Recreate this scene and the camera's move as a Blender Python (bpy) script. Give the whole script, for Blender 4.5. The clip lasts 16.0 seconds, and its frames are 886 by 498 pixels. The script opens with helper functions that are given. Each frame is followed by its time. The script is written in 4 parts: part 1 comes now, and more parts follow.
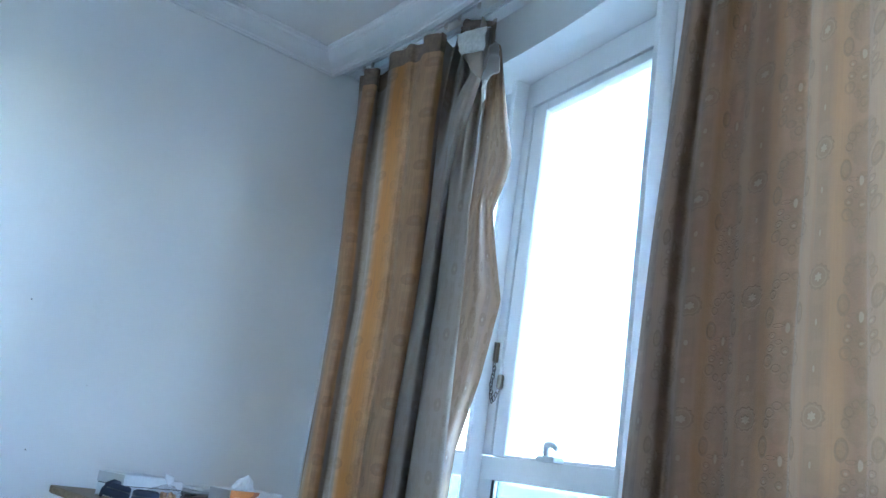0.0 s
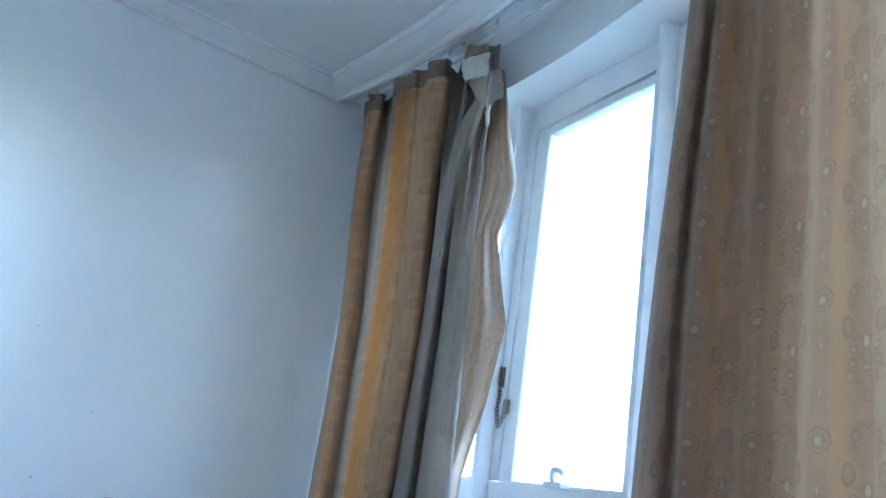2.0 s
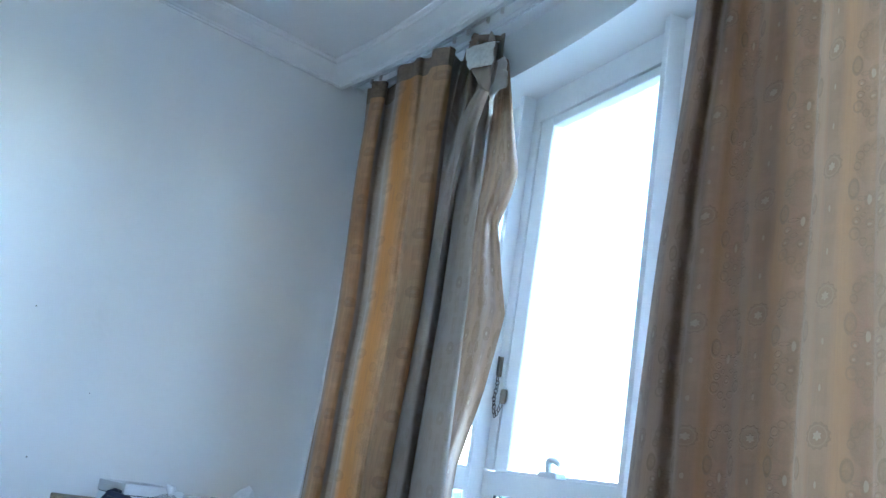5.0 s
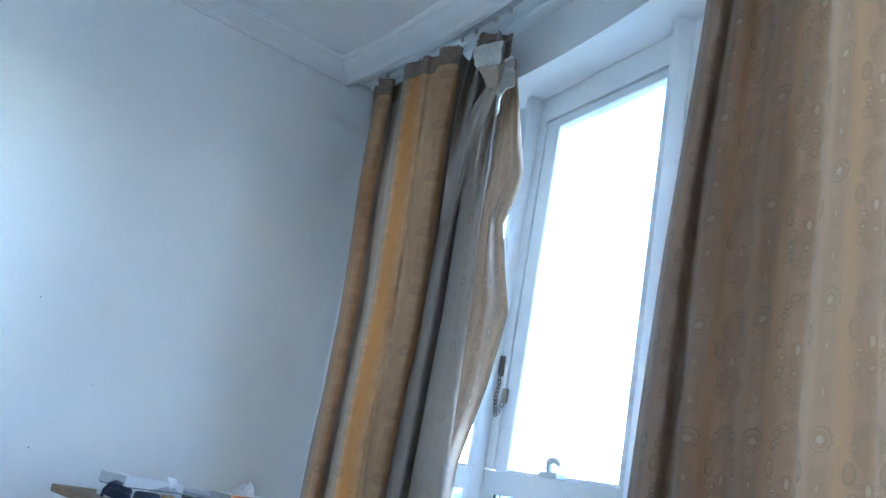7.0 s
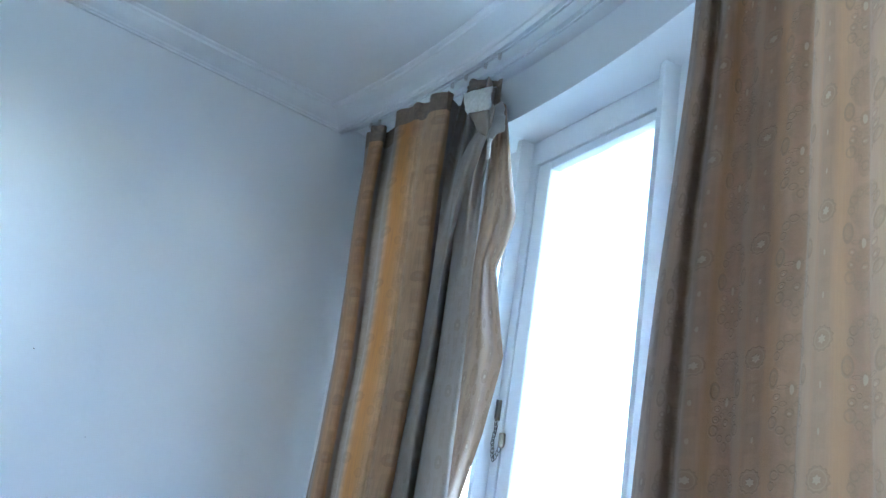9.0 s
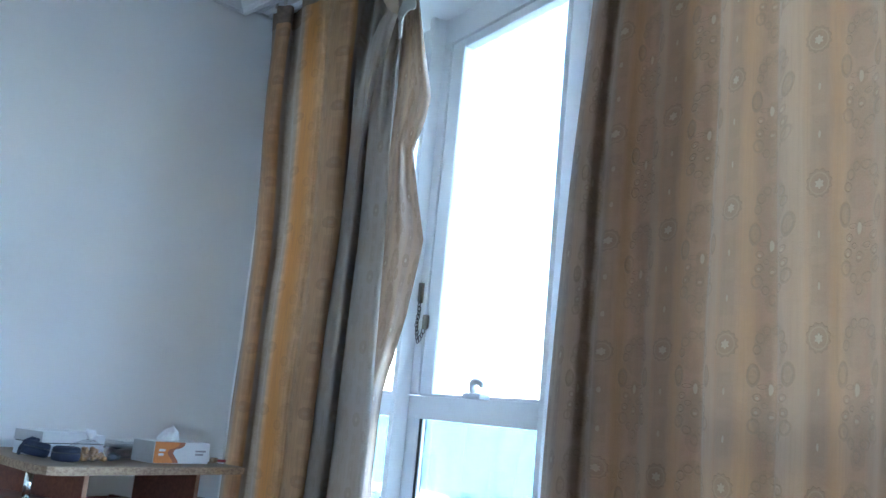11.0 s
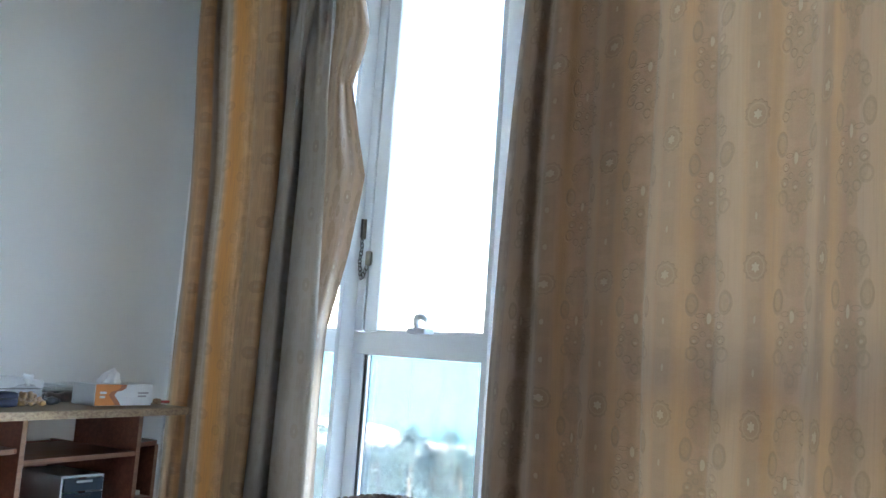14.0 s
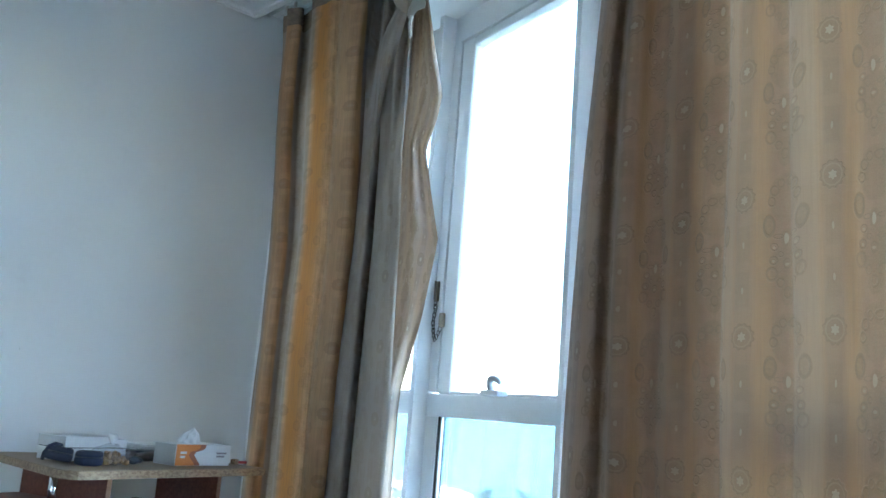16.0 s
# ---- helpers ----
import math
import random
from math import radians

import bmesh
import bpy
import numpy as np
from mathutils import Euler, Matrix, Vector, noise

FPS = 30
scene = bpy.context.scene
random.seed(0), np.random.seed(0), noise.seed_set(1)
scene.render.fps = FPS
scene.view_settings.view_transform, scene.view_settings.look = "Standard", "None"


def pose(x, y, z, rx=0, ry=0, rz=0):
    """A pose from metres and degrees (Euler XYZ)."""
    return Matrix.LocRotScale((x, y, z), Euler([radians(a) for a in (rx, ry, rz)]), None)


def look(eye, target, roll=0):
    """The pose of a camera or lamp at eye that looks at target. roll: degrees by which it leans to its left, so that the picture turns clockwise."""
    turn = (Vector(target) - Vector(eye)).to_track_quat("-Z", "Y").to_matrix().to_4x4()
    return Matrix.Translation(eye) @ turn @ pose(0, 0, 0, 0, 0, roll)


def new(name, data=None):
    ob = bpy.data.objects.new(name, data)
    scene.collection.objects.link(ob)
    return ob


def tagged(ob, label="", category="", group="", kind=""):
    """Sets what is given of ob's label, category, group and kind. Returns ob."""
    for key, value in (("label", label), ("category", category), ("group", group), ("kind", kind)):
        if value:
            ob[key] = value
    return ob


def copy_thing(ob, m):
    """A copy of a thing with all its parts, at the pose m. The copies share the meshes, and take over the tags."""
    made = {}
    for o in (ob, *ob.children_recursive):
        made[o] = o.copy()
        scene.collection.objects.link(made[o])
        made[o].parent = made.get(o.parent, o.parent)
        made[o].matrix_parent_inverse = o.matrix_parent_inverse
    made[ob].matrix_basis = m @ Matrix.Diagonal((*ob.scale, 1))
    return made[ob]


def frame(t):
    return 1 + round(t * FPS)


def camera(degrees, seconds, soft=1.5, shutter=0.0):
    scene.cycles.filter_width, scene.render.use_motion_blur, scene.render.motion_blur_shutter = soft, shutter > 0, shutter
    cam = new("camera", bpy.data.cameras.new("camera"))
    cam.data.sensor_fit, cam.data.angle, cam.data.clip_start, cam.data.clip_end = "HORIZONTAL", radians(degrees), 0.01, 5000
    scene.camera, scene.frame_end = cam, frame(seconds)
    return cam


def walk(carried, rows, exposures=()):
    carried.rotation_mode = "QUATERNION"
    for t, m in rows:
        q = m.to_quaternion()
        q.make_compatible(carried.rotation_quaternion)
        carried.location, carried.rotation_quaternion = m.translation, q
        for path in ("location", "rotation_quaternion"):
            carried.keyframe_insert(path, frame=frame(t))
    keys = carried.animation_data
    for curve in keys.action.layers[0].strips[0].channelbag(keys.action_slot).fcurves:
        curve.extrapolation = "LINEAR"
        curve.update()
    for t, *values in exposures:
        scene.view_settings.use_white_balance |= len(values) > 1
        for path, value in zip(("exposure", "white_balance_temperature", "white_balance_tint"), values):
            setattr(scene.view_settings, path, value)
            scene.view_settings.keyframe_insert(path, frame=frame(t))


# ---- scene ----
cam = camera(53.63, 16.0)
PATH = [
    (0.0, pose(-0.0128, -0.0038, 0.9879, 104.254, -8.128, -40.768)),
    (0.5, pose(-0.0111, -0.0048, 0.9874, 104.556, -8.151, -40.645)),
    (1.0, pose(-0.0135, -0.0088, 0.9894, 105.026, -8.039, -40.551)),
    (1.5, pose(-0.0128, -0.0088, 0.9885, 105.482, -8.031, -40.472)),
    (2.0, pose(-0.0111, -0.0096, 0.9897, 105.750, -7.954, -40.283)),
    (2.5, pose(-0.0124, -0.0103, 0.9854, 106.093, -7.984, -40.317)),
    (3.0, pose(-0.0107, -0.0081, 0.9874, 106.196, -7.946, -40.329)),
    (3.5, pose(-0.0162, -0.0101, 0.9877, 106.170, -7.934, -40.486)),
    (4.0, pose(-0.0119, -0.0088, 0.9887, 105.999, -8.027, -40.570)),
    (6.5, pose(-0.0175, 0.0087, 0.9819, 104.175, -10.598, -40.794)),
    (7.0, pose(-0.0184, 0.0011, 0.9820, 105.101, -10.082, -40.813)),
    (7.5, pose(-0.0173, -0.0091, 0.9847, 106.666, -9.253, -40.607)),
    (8.0, pose(-0.0184, -0.0071, 0.9844, 107.911, -9.069, -40.707)),
    (10.5, pose(-0.0231, -0.0098, 0.9892, 107.374, -7.985, -41.807)),
    (11.0, pose(0.0102, 0.0041, 0.9933, 100.928, -5.460, -45.169)),
    (11.5, pose(0.0201, 0.0117, 0.9940, 96.804, -4.981, -47.044)),
    (12.0, pose(0.0161, 0.0081, 0.9934, 95.891, -5.181, -44.296)),
    (12.5, pose(0.0176, 0.0108, 0.9901, 94.594, -5.838, -44.470)),
    (13.0, pose(0.0373, 0.0206, 0.9956, 92.661, -3.159, -49.418)),
    (13.5, pose(0.0269, 0.0125, 0.9956, 95.520, -3.058, -50.087)),
    (14.0, pose(0.0229, 0.0131, 0.9947, 97.028, -4.023, -48.695)),
    (14.5, pose(0.0198, 0.0063, 0.9947, 98.134, -4.073, -46.830)),
    (15.0, pose(0.0149, 0.0048, 0.9938, 98.611, -4.126, -45.686)),
    (15.5, pose(0.0132, -0.0005, 0.9945, 99.644, -4.341, -44.536)),
    (16.0, pose(0.0081, -0.0022, 0.9959, 100.634, -4.392, -43.921)),
]
walk(cam, PATH, [(0.0, 5.50, 5400, 13), (3.5, 5.58, 5450, 13), (6.5, 5.58, 5500, 14), (8.2, 5.60, 5500, 14), (10.5, 5.58, 5500, 14), (11.5, 5.38, 5800, 15), (12.5, 5.39, 6050, 13), (13.5, 5.34, 6650, 19), (14.5, 5.36, 6370, 11), (15.0, 5.39, 6420, 8), (15.5, 5.36, 6350, 8), (16.0, 5.34, 5900, 10)])

# ---- world, sun ----
world = bpy.data.worlds.new("sky")
scene.world = world
world.use_nodes = True
sky_node = world.node_tree.nodes.new("ShaderNodeTexSky")
sky_node.sky_type = "NISHITA"
sky_node.sun_disc = False
sky_node.sun_elevation = radians(52)
sky_node.sun_rotation = radians(279.5)
sky_node.dust_density = 1.0
world.node_tree.links.new(sky_node.outputs[0], world.node_tree.nodes["Background"].inputs[0])
world.node_tree.nodes["Background"].inputs[1].default_value = 0.15
sun = new("sun", bpy.data.lights.new("sun", "SUN"))
sun.data.energy, sun.data.angle, sun.data.color = 2.0, radians(0.5), (1.0, 0.95, 0.86)
sun.matrix_world = look((-60, 10, 78), (0, 0, 0))


# ---- material tools ----
class Mat:
    """A node material in the making: numbers and sockets go in, sockets come out."""

    def __init__(self, name, rough=0.6, metal=0.0):
        self.m = bpy.data.materials.new(name)
        self.m.use_nodes = True
        self.n, self.l = self.m.node_tree.nodes, self.m.node_tree.links
        self.b = self.n["Principled BSDF"]
        self.b.inputs["Roughness"].default_value = rough
        self.b.inputs["Metallic"].default_value = metal

    def node(self, kind, **inputs):
        nd = self.n.new(kind)
        for k, v in inputs.items():
            self.put(nd.inputs[k.replace("_", " ")], v)
        return nd

    def put(self, socket, v):
        if isinstance(v, bpy.types.NodeSocket):
            self.l.new(v, socket)
        else:
            socket.default_value = v

    def math(self, op, a, b=0.0, c=0.0):
        nd = self.n.new("ShaderNodeMath")
        nd.operation = op
        for i, v in enumerate((a, b, c)):
            self.put(nd.inputs[i], v)
        return nd.outputs[0]

    def step(self, v, lo, hi, out0=0.0, out1=1.0):
        nd = self.n.new("ShaderNodeMapRange")
        nd.interpolation_type = "SMOOTHSTEP"
        self.put(nd.inputs[0], v)
        for i, x in zip((1, 2, 3, 4), (lo, hi, out0, out1)):
            self.put(nd.inputs[i], x)
        return nd.outputs[0]

    def mix(self, f, a, b):
        nd = self.n.new("ShaderNodeMix")
        nd.data_type = "RGBA"
        self.put(nd.inputs[0], f)
        for s, v in ((6, a), (7, b)):
            self.put(nd.inputs[s], (*v, 1) if isinstance(v, tuple) else v)
        return nd.outputs[2]

    def noise(self, scale, detail=4.0, rough=0.55, at=None, stretch=None, distortion=0.0):
        nd = self.n.new("ShaderNodeTexNoise")
        co = at if at is not None else self.n.new("ShaderNodeTexCoord").outputs["Object"]
        if stretch:
            mp = self.n.new("ShaderNodeMapping")
            mp.inputs["Scale"].default_value = stretch
            self.l.new(co, mp.inputs[0])
            co = mp.outputs[0]
        self.l.new(co, nd.inputs["Vector"])
        nd.inputs["Scale"].default_value, nd.inputs["Detail"].default_value = scale, detail
        nd.inputs["Roughness"].default_value, nd.inputs["Distortion"].default_value = rough, distortion
        return nd.outputs[0]

    def colour(self, v):
        self.put(self.b.inputs["Base Color"], (*v, 1) if isinstance(v, tuple) else v)
        return self

    def bump(self, h, strength=0.3, dist=0.01):
        nd = self.node("ShaderNodeBump", Height=h)
        nd.inputs["Strength"].default_value, nd.inputs["Distance"].default_value = strength, dist
        self.l.new(nd.outputs[0], self.b.inputs["Normal"])
        self.normal = nd.outputs[0]
        return self

    def rough(self, v):
        self.put(self.b.inputs["Roughness"], v)
        return self


def speckled(name, c0, c1, scale=8.0, rough=0.6, metal=0.0, fine=90.0, bump=0.15, dist=0.002):
    """A surface of two close colours in large and fine patches, with fine relief."""
    k = Mat(name, rough, metal)
    big, small = k.noise(scale), k.noise(fine, 3)
    f = k.math("MULTIPLY_ADD", small, 0.35, k.math("MULTIPLY", big, 0.65))
    k.colour(k.mix(k.step(f, 0.3, 0.7), c0, c1)).bump(small, bump, dist)
    k.rough(k.step(big, 0.3, 0.7, rough - 0.06, rough + 0.06))
    return k.m


def plaster():
    k = Mat("painted_plaster", 0.62)
    big, mid, fine = k.noise(0.9, 3), k.noise(7, 5), k.noise(260, 3)
    scuff = k.step(k.noise(3.2, 8, 0.7), 0.63, 0.78)
    c = k.mix(k.step(big, 0.3, 0.7), (0.77, 0.765, 0.75), (0.82, 0.815, 0.805))
    c = k.mix(k.math("MULTIPLY", scuff, 0.12), c, (0.50, 0.48, 0.45))
    h = k.math("MULTIPLY_ADD", fine, 0.3, mid)
    k.colour(c).bump(h, 0.12, 0.004)
    return k.m


def wood(name, dark, light, along=(1, 14, 14), rough=0.38, scale=5.0):
    k = Mat(name, rough)
    g = k.noise(scale, 8, 0.62, stretch=along, distortion=0.6)
    big = k.noise(2.2, 3)
    c = k.mix(k.step(g, 0.3, 0.72), dark, light)
    c = k.mix(k.math("MULTIPLY", k.step(big, 0.45, 0.75), 0.3), c, tuple(v * 0.7 for v in dark))
    k.colour(c).bump(g, 0.08, 0.002).rough(k.step(g, 0.2, 0.8, rough - 0.06, rough + 0.1))
    k.b.inputs["Specular IOR Level"].default_value = 0.25
    return k.m


def chipboard_edge():
    k = Mat("worn_chipboard", 0.7)
    chips, fine, wear = k.noise(70, 6, 0.7, stretch=(1, 1, 1.8)), k.noise(260, 3), k.noise(9, 5, 0.65)
    c = k.mix(k.step(chips, 0.35, 0.65), (0.22, 0.14, 0.085), (0.40, 0.285, 0.18))
    c = k.mix(k.step(wear, 0.55, 0.72), c, (0.17, 0.115, 0.07))
    k.colour(c).bump(k.math("ADD", chips, fine), 0.4, 0.002)
    return k.m


def fabric(name, shaded_folds=0.0, gilt=0.3, c0=(0.222, 0.108, 0.061), c1=(0.312, 0.169, 0.095)):
    """Striped jacquard: a column of ringed stars and beads, then a column of scrolls, in metres of cloth."""
    k = Mat(name, 0.72)
    uv = k.n.new("ShaderNodeUVMap")
    uv.uv_map = "cloth"
    sep = k.node("ShaderNodeSeparateXYZ", Vector=uv.outputs[0])
    u, v = sep.outputs[0], sep.outputs[1]
    PU, PV = 0.145, 0.226
    wob = k.noise(14, 2, at=uv.outputs[0])
    u = k.math("MULTIPLY_ADD", k.math("SUBTRACT", wob, 0.5), 0.006, u)

    def cell(x, p, shift=0.0):
        q = k.math("FRACT", k.math("ADD", k.math("DIVIDE", x, p), shift))
        return k.math("MULTIPLY", k.math("SUBTRACT", q, 0.5), p)

    cu, cv = cell(u, PU), cell(v, PV)
    su, sv = k.math("ABSOLUTE", cell(u, PU, 0.5)), cell(v, PV, 0.31)

    def dist(x, y, x0=0.0, y0=0.0, sx=1.0, sy=1.0):
        a = k.math("MULTIPLY", k.math("SUBTRACT", x, x0), 1 / sx)
        b = k.math("MULTIPLY", k.math("SUBTRACT", y, y0), 1 / sy)
        return k.math("SQRT", k.math("ADD", k.math("MULTIPLY", a, a), k.math("MULTIPLY", b, b)))

    r, ang = k.math("MULTIPLY", dist(cu, cv), 0.87), k.math("ARCTAN2", cv, cu)
    scallop = k.math("MULTIPLY_ADD", k.math("COSINE", k.math("MULTIPLY", ang, 12.0)), 0.0011, r)
    star = k.math("MULTIPLY_ADD", k.math("COSINE", k.math("MULTIPLY", ang, 6.0)), 0.0011, r)
    disc = k.step(scallop, 0.0195, 0.0175)
    inner = k.math("MULTIPLY", k.step(r, 0.0125, 0.0135), k.step(r, 0.0155, 0.0145))
    bright = k.step(star, 0.0064, 0.0050)
    halo = 0.0
    for y0 in (-PV / 3, 0.0, PV / 3):
        wide = k.math("MAXIMUM", k.math("MULTIPLY", k.math("ABSOLUTE", cu), 1 / 0.013), k.math("MULTIPLY", k.math("ABSOLUTE", k.math("SUBTRACT", cv, y0)), 1 / 0.029))
        if y0:
            bright = k.math("MAXIMUM", bright, k.math("MULTIPLY", k.step(dist(cu, cv, 0, y0, 0.0022, 0.006), 1.1, 0.8), 0.8))
            halo = k.math("MAXIMUM", halo, k.step(wide, 1.15, 0.85))
    rim = k.math("MULTIPLY", k.step(scallop, 0.0150, 0.0165), k.step(scallop, 0.0195, 0.0180))
    dark = k.math("MAXIMUM", k.math("MAXIMUM", k.math("MULTIPLY", disc, 0.75), rim), k.math("MULTIPLY", halo, 0.45))
    # palmettes, leaves, drops and berries on a stem, mirrored about it
    line, env = 0.0, 0.0
    for x0, y0, r0, sx, sy in ((0.019, -0.014, 0.0062, 1, 1), (0.009, -0.026, 0.0045, 1, 1), (0.021, -0.036, 0.0068, 1, 1), (0.0, -0.042, 0.006, 0.8, 1.3),
                               (0.024, -0.058, 0.009, 1.0, 1.2), (0.010, -0.072, 0.006, 1, 1.2), (0.0, -0.088, 0.006, 0.8, 1.5), (0.027, 0.020, 0.012, 0.75, 1.45),
                               (0.012, 0.003, 0.0055, 1.5, 0.7), (0.007, 0.090, 0.006, 1, 1.2), (0.017, 0.078, 0.007, 1, 1.2), (0.022, 0.060, 0.006, 1, 1.3)):
        q = dist(su, sv, x0, y0, sx, sy)
        ring = k.math("MULTIPLY", k.step(q, r0 * 0.62, r0 * 0.82), k.step(q, r0 * 1.22, r0 * 0.98))
        line = k.math("MAXIMUM", line, ring)
    for x0, y0, rx, ry in ((0.0, 0.066, 0.026, 0.040), (0.027, 0.020, 0.010, 0.018), (0.0, 0.0, 0.008, 0.015), (0.0, -0.045, 0.027, 0.034), (0.0, -0.088, 0.011, 0.02)):
        env = k.math("MAXIMUM", env, k.step(dist(su, sv, x0, y0, rx, ry), 1.08, 0.92))
    vase = k.step(dist(su, sv, 0.0, 0.052, 0.011, 0.026), 1.1, 0.9)
    env = k.math("MULTIPLY", env, k.math("MULTIPLY_ADD", vase, -0.45, 1.0))
    env = k.math("MULTIPLY", env, k.step(k.noise(150, 3, at=uv.outputs[0]), 0.25, 0.6, 0.45, 1.0))
    bright = k.math("MAXIMUM", bright, k.math("MULTIPLY", k.step(dist(su, sv, 0.0, 0.0, 0.0030, 0.0095), 1.1, 0.8), 0.9))
    for x0, y0 in ((0.019, -0.014), (0.021, -0.036), (0.0, -0.042)):
        bright = k.math("MAXIMUM", bright, k.math("MULTIPLY", k.step(dist(su, sv, x0, y0), 0.0032, 0.002), 0.5))
    # woven stripes
    au = k.math("ABSOLUTE", cu)
    moire = k.noise(3.0, 4, 0.6, at=uv.outputs[0], stretch=(6, 1, 1))
    base = k.mix(k.step(moire, 0.3, 0.7), c0, c1)
    gold = k.math("MULTIPLY", k.step(au, 0.010, 0.030), k.step(au, 0.062, 0.036))
    c = k.mix(k.math("MULTIPLY", gold, gilt), base, (0.50, 0.245, 0.07))
    side = k.math("ADD", cu, k.math("MULTIPLY", k.math("SUBTRACT", moire, 0.5), 0.02))
    grey = k.math("MULTIPLY", k.step(side, -0.064, -0.054), k.step(side, -0.016, -0.030))
    c = k.mix(k.math("MULTIPLY", grey, 0.15 if shaded_folds else 0.40), c, (0.280, 0.212, 0.160))
    band = k.math("MULTIPLY", k.step(au, 0.022, 0.012), 0.0 if shaded_folds else 0.35)
    c = k.mix(band, c, (0.235, 0.142, 0.077))
    # shade of the folds put into the colour as grey; serves the reverse too
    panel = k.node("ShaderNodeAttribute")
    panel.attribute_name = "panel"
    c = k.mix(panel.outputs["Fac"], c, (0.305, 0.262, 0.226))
    # paler and more orange bands laid on single folds, not repeated
    pale = k.node("ShaderNodeAttribute")
    pale.attribute_name = "pale"
    c = k.mix(k.math("MULTIPLY", pale.outputs["Fac"], 0.7), c, (0.64, 0.42, 0.245))
    rich = k.node("ShaderNodeAttribute")
    rich.attribute_name = "rich"
    c = k.mix(rich.outputs["Fac"], c, (0.56, 0.225, 0.035))
    streak = k.noise(60, 3, 0.6, at=uv.outputs[0], stretch=(5, 0.12, 1))
    c = k.mix(k.math("MULTIPLY", k.step(streak, 0.4, 0.75), 0.35), c, (0.20, 0.125, 0.07))
    c = k.mix(k.math("MULTIPLY", env, 0.15 if shaded_folds else 0.46), c, (0.165, 0.100, 0.050))
    c = k.mix(k.math("MULTIPLY", dark, 0.34 if shaded_folds else 0.50), c, (0.145, 0.088, 0.045))
    c = k.mix(k.math("MULTIPLY", line, 0.14 if shaded_folds else 0.36), c, (0.15, 0.095, 0.052))
    c = k.mix(k.math("MULTIPLY", inner, 0.25), c, (0.36, 0.26, 0.16))
    c = k.mix(k.math("MULTIPLY", bright, 0.2 if shaded_folds else 0.28), c, (0.60, 0.52, 0.39))
    weave = k.noise(900, 2, at=uv.outputs[0], stretch=(1, 0.35, 1))
    c = k.mix(k.math("MULTIPLY", k.step(weave, 0.35, 0.7), 0.22), c, (0.32, 0.20, 0.12))
    soil = k.step(k.noise(2.6, 6, 0.6), 0.55, 0.8)
    c = k.mix(k.math("MULTIPLY", soil, 0.16), c, (0.25, 0.19, 0.13))
    relief = k.math("ADD", k.math("MULTIPLY", weave, 0.25), k.math("ADD", k.math("MULTIPLY", line, 0.5), k.math("ADD", k.math("MULTIPLY", dark, 0.5), bright)))
    crumple = k.noise(9, 5, 0.6)
    k.colour(c).bump(k.math("MULTIPLY_ADD", crumple, 3.0, relief), 0.35, 0.003)
    k.b.inputs["Sheen Weight"].default_value = 0.06
    k.b.inputs["Sheen Roughness"].default_value = 0.4
    through_cloth = k.node("ShaderNodeBsdfTranslucent", Color=k.mix(0.4, c, (0.55, 0.32, 0.16)))
    k.l.new(k.normal, through_cloth.inputs["Normal"])
    thin = k.math("MULTIPLY_ADD", panel.outputs["Fac"], -0.35 if shaded_folds else -0.08, 0.40 if shaded_folds else 0.15)
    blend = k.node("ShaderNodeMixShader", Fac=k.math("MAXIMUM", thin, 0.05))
    k.l.new(k.b.outputs[0], blend.inputs[1])
    k.l.new(through_cloth.outputs[0], blend.inputs[2])
    k.l.new(blend.outputs[0], k.n["Material Output"].inputs[0])
    return k.m


def lining():
    k = Mat("curtain_lining", 0.5)
    big, fine = k.noise(4, 5), k.noise(700, 2)
    c = k.mix(k.step(big, 0.35, 0.7), (0.28, 0.262, 0.245), (0.38, 0.355, 0.335))
    k.colour(c).bump(k.math("MULTIPLY_ADD", big, 2.0, fine), 0.25, 0.003)
    k.b.inputs["Sheen Weight"].default_value = 0.4
    tr = k.node("ShaderNodeBsdfTranslucent", Color=(0.52, 0.44, 0.36, 1))
    blend = k.node("ShaderNodeMixShader", Fac=0.3)
    k.l.new(k.b.outputs[0], blend.inputs[1])
    k.l.new(tr.outputs[0], blend.inputs[2])
    k.l.new(blend.outputs[0], k.n["Material Output"].inputs[0])
    return k.m


def pane_glass():
    k = Mat("window_glass", 0.02)
    smear = k.step(k.noise(3, 6, 0.65), 0.45, 0.8)
    clear = k.node("ShaderNodeBsdfTransparent", Color=(0.93, 0.97, 0.97, 1))
    gloss = k.node("ShaderNodeBsdfGlossy", Roughness=0.03)
    film = k.node("ShaderNodeBsdfTranslucent", Color=(0.75, 0.85, 0.95, 1))
    fres = k.node("ShaderNodeFresnel", IOR=1.5)
    one = k.node("ShaderNodeMixShader", Fac=k.math("MULTIPLY", fres.outputs[0], 0.8))
    k.l.new(clear.outputs[0], one.inputs[1])
    k.l.new(gloss.outputs[0], one.inputs[2])
    two = k.node("ShaderNodeMixShader", Fac=k.math("MULTIPLY_ADD", smear, 0.012, 0.005))
    k.l.new(one.outputs[0], two.inputs[1])
    k.l.new(film.outputs[0], two.inputs[2])
    k.l.new(two.outputs[0], k.n["Material Output"].inputs[0])
    return k.m


def clear_plastic(name, tint, amount=0.75):
    k = Mat(name, 0.15)
    k.colour(tint)
    clear = k.node("ShaderNodeBsdfTransparent", Color=(*tint, 1))
    blend = k.node("ShaderNodeMixShader", Fac=amount)
    k.l.new(k.b.outputs[0], blend.inputs[1])
    k.l.new(clear.outputs[0], blend.inputs[2])
    k.l.new(blend.outputs[0], k.n["Material Output"].inputs[0])
    return k.m


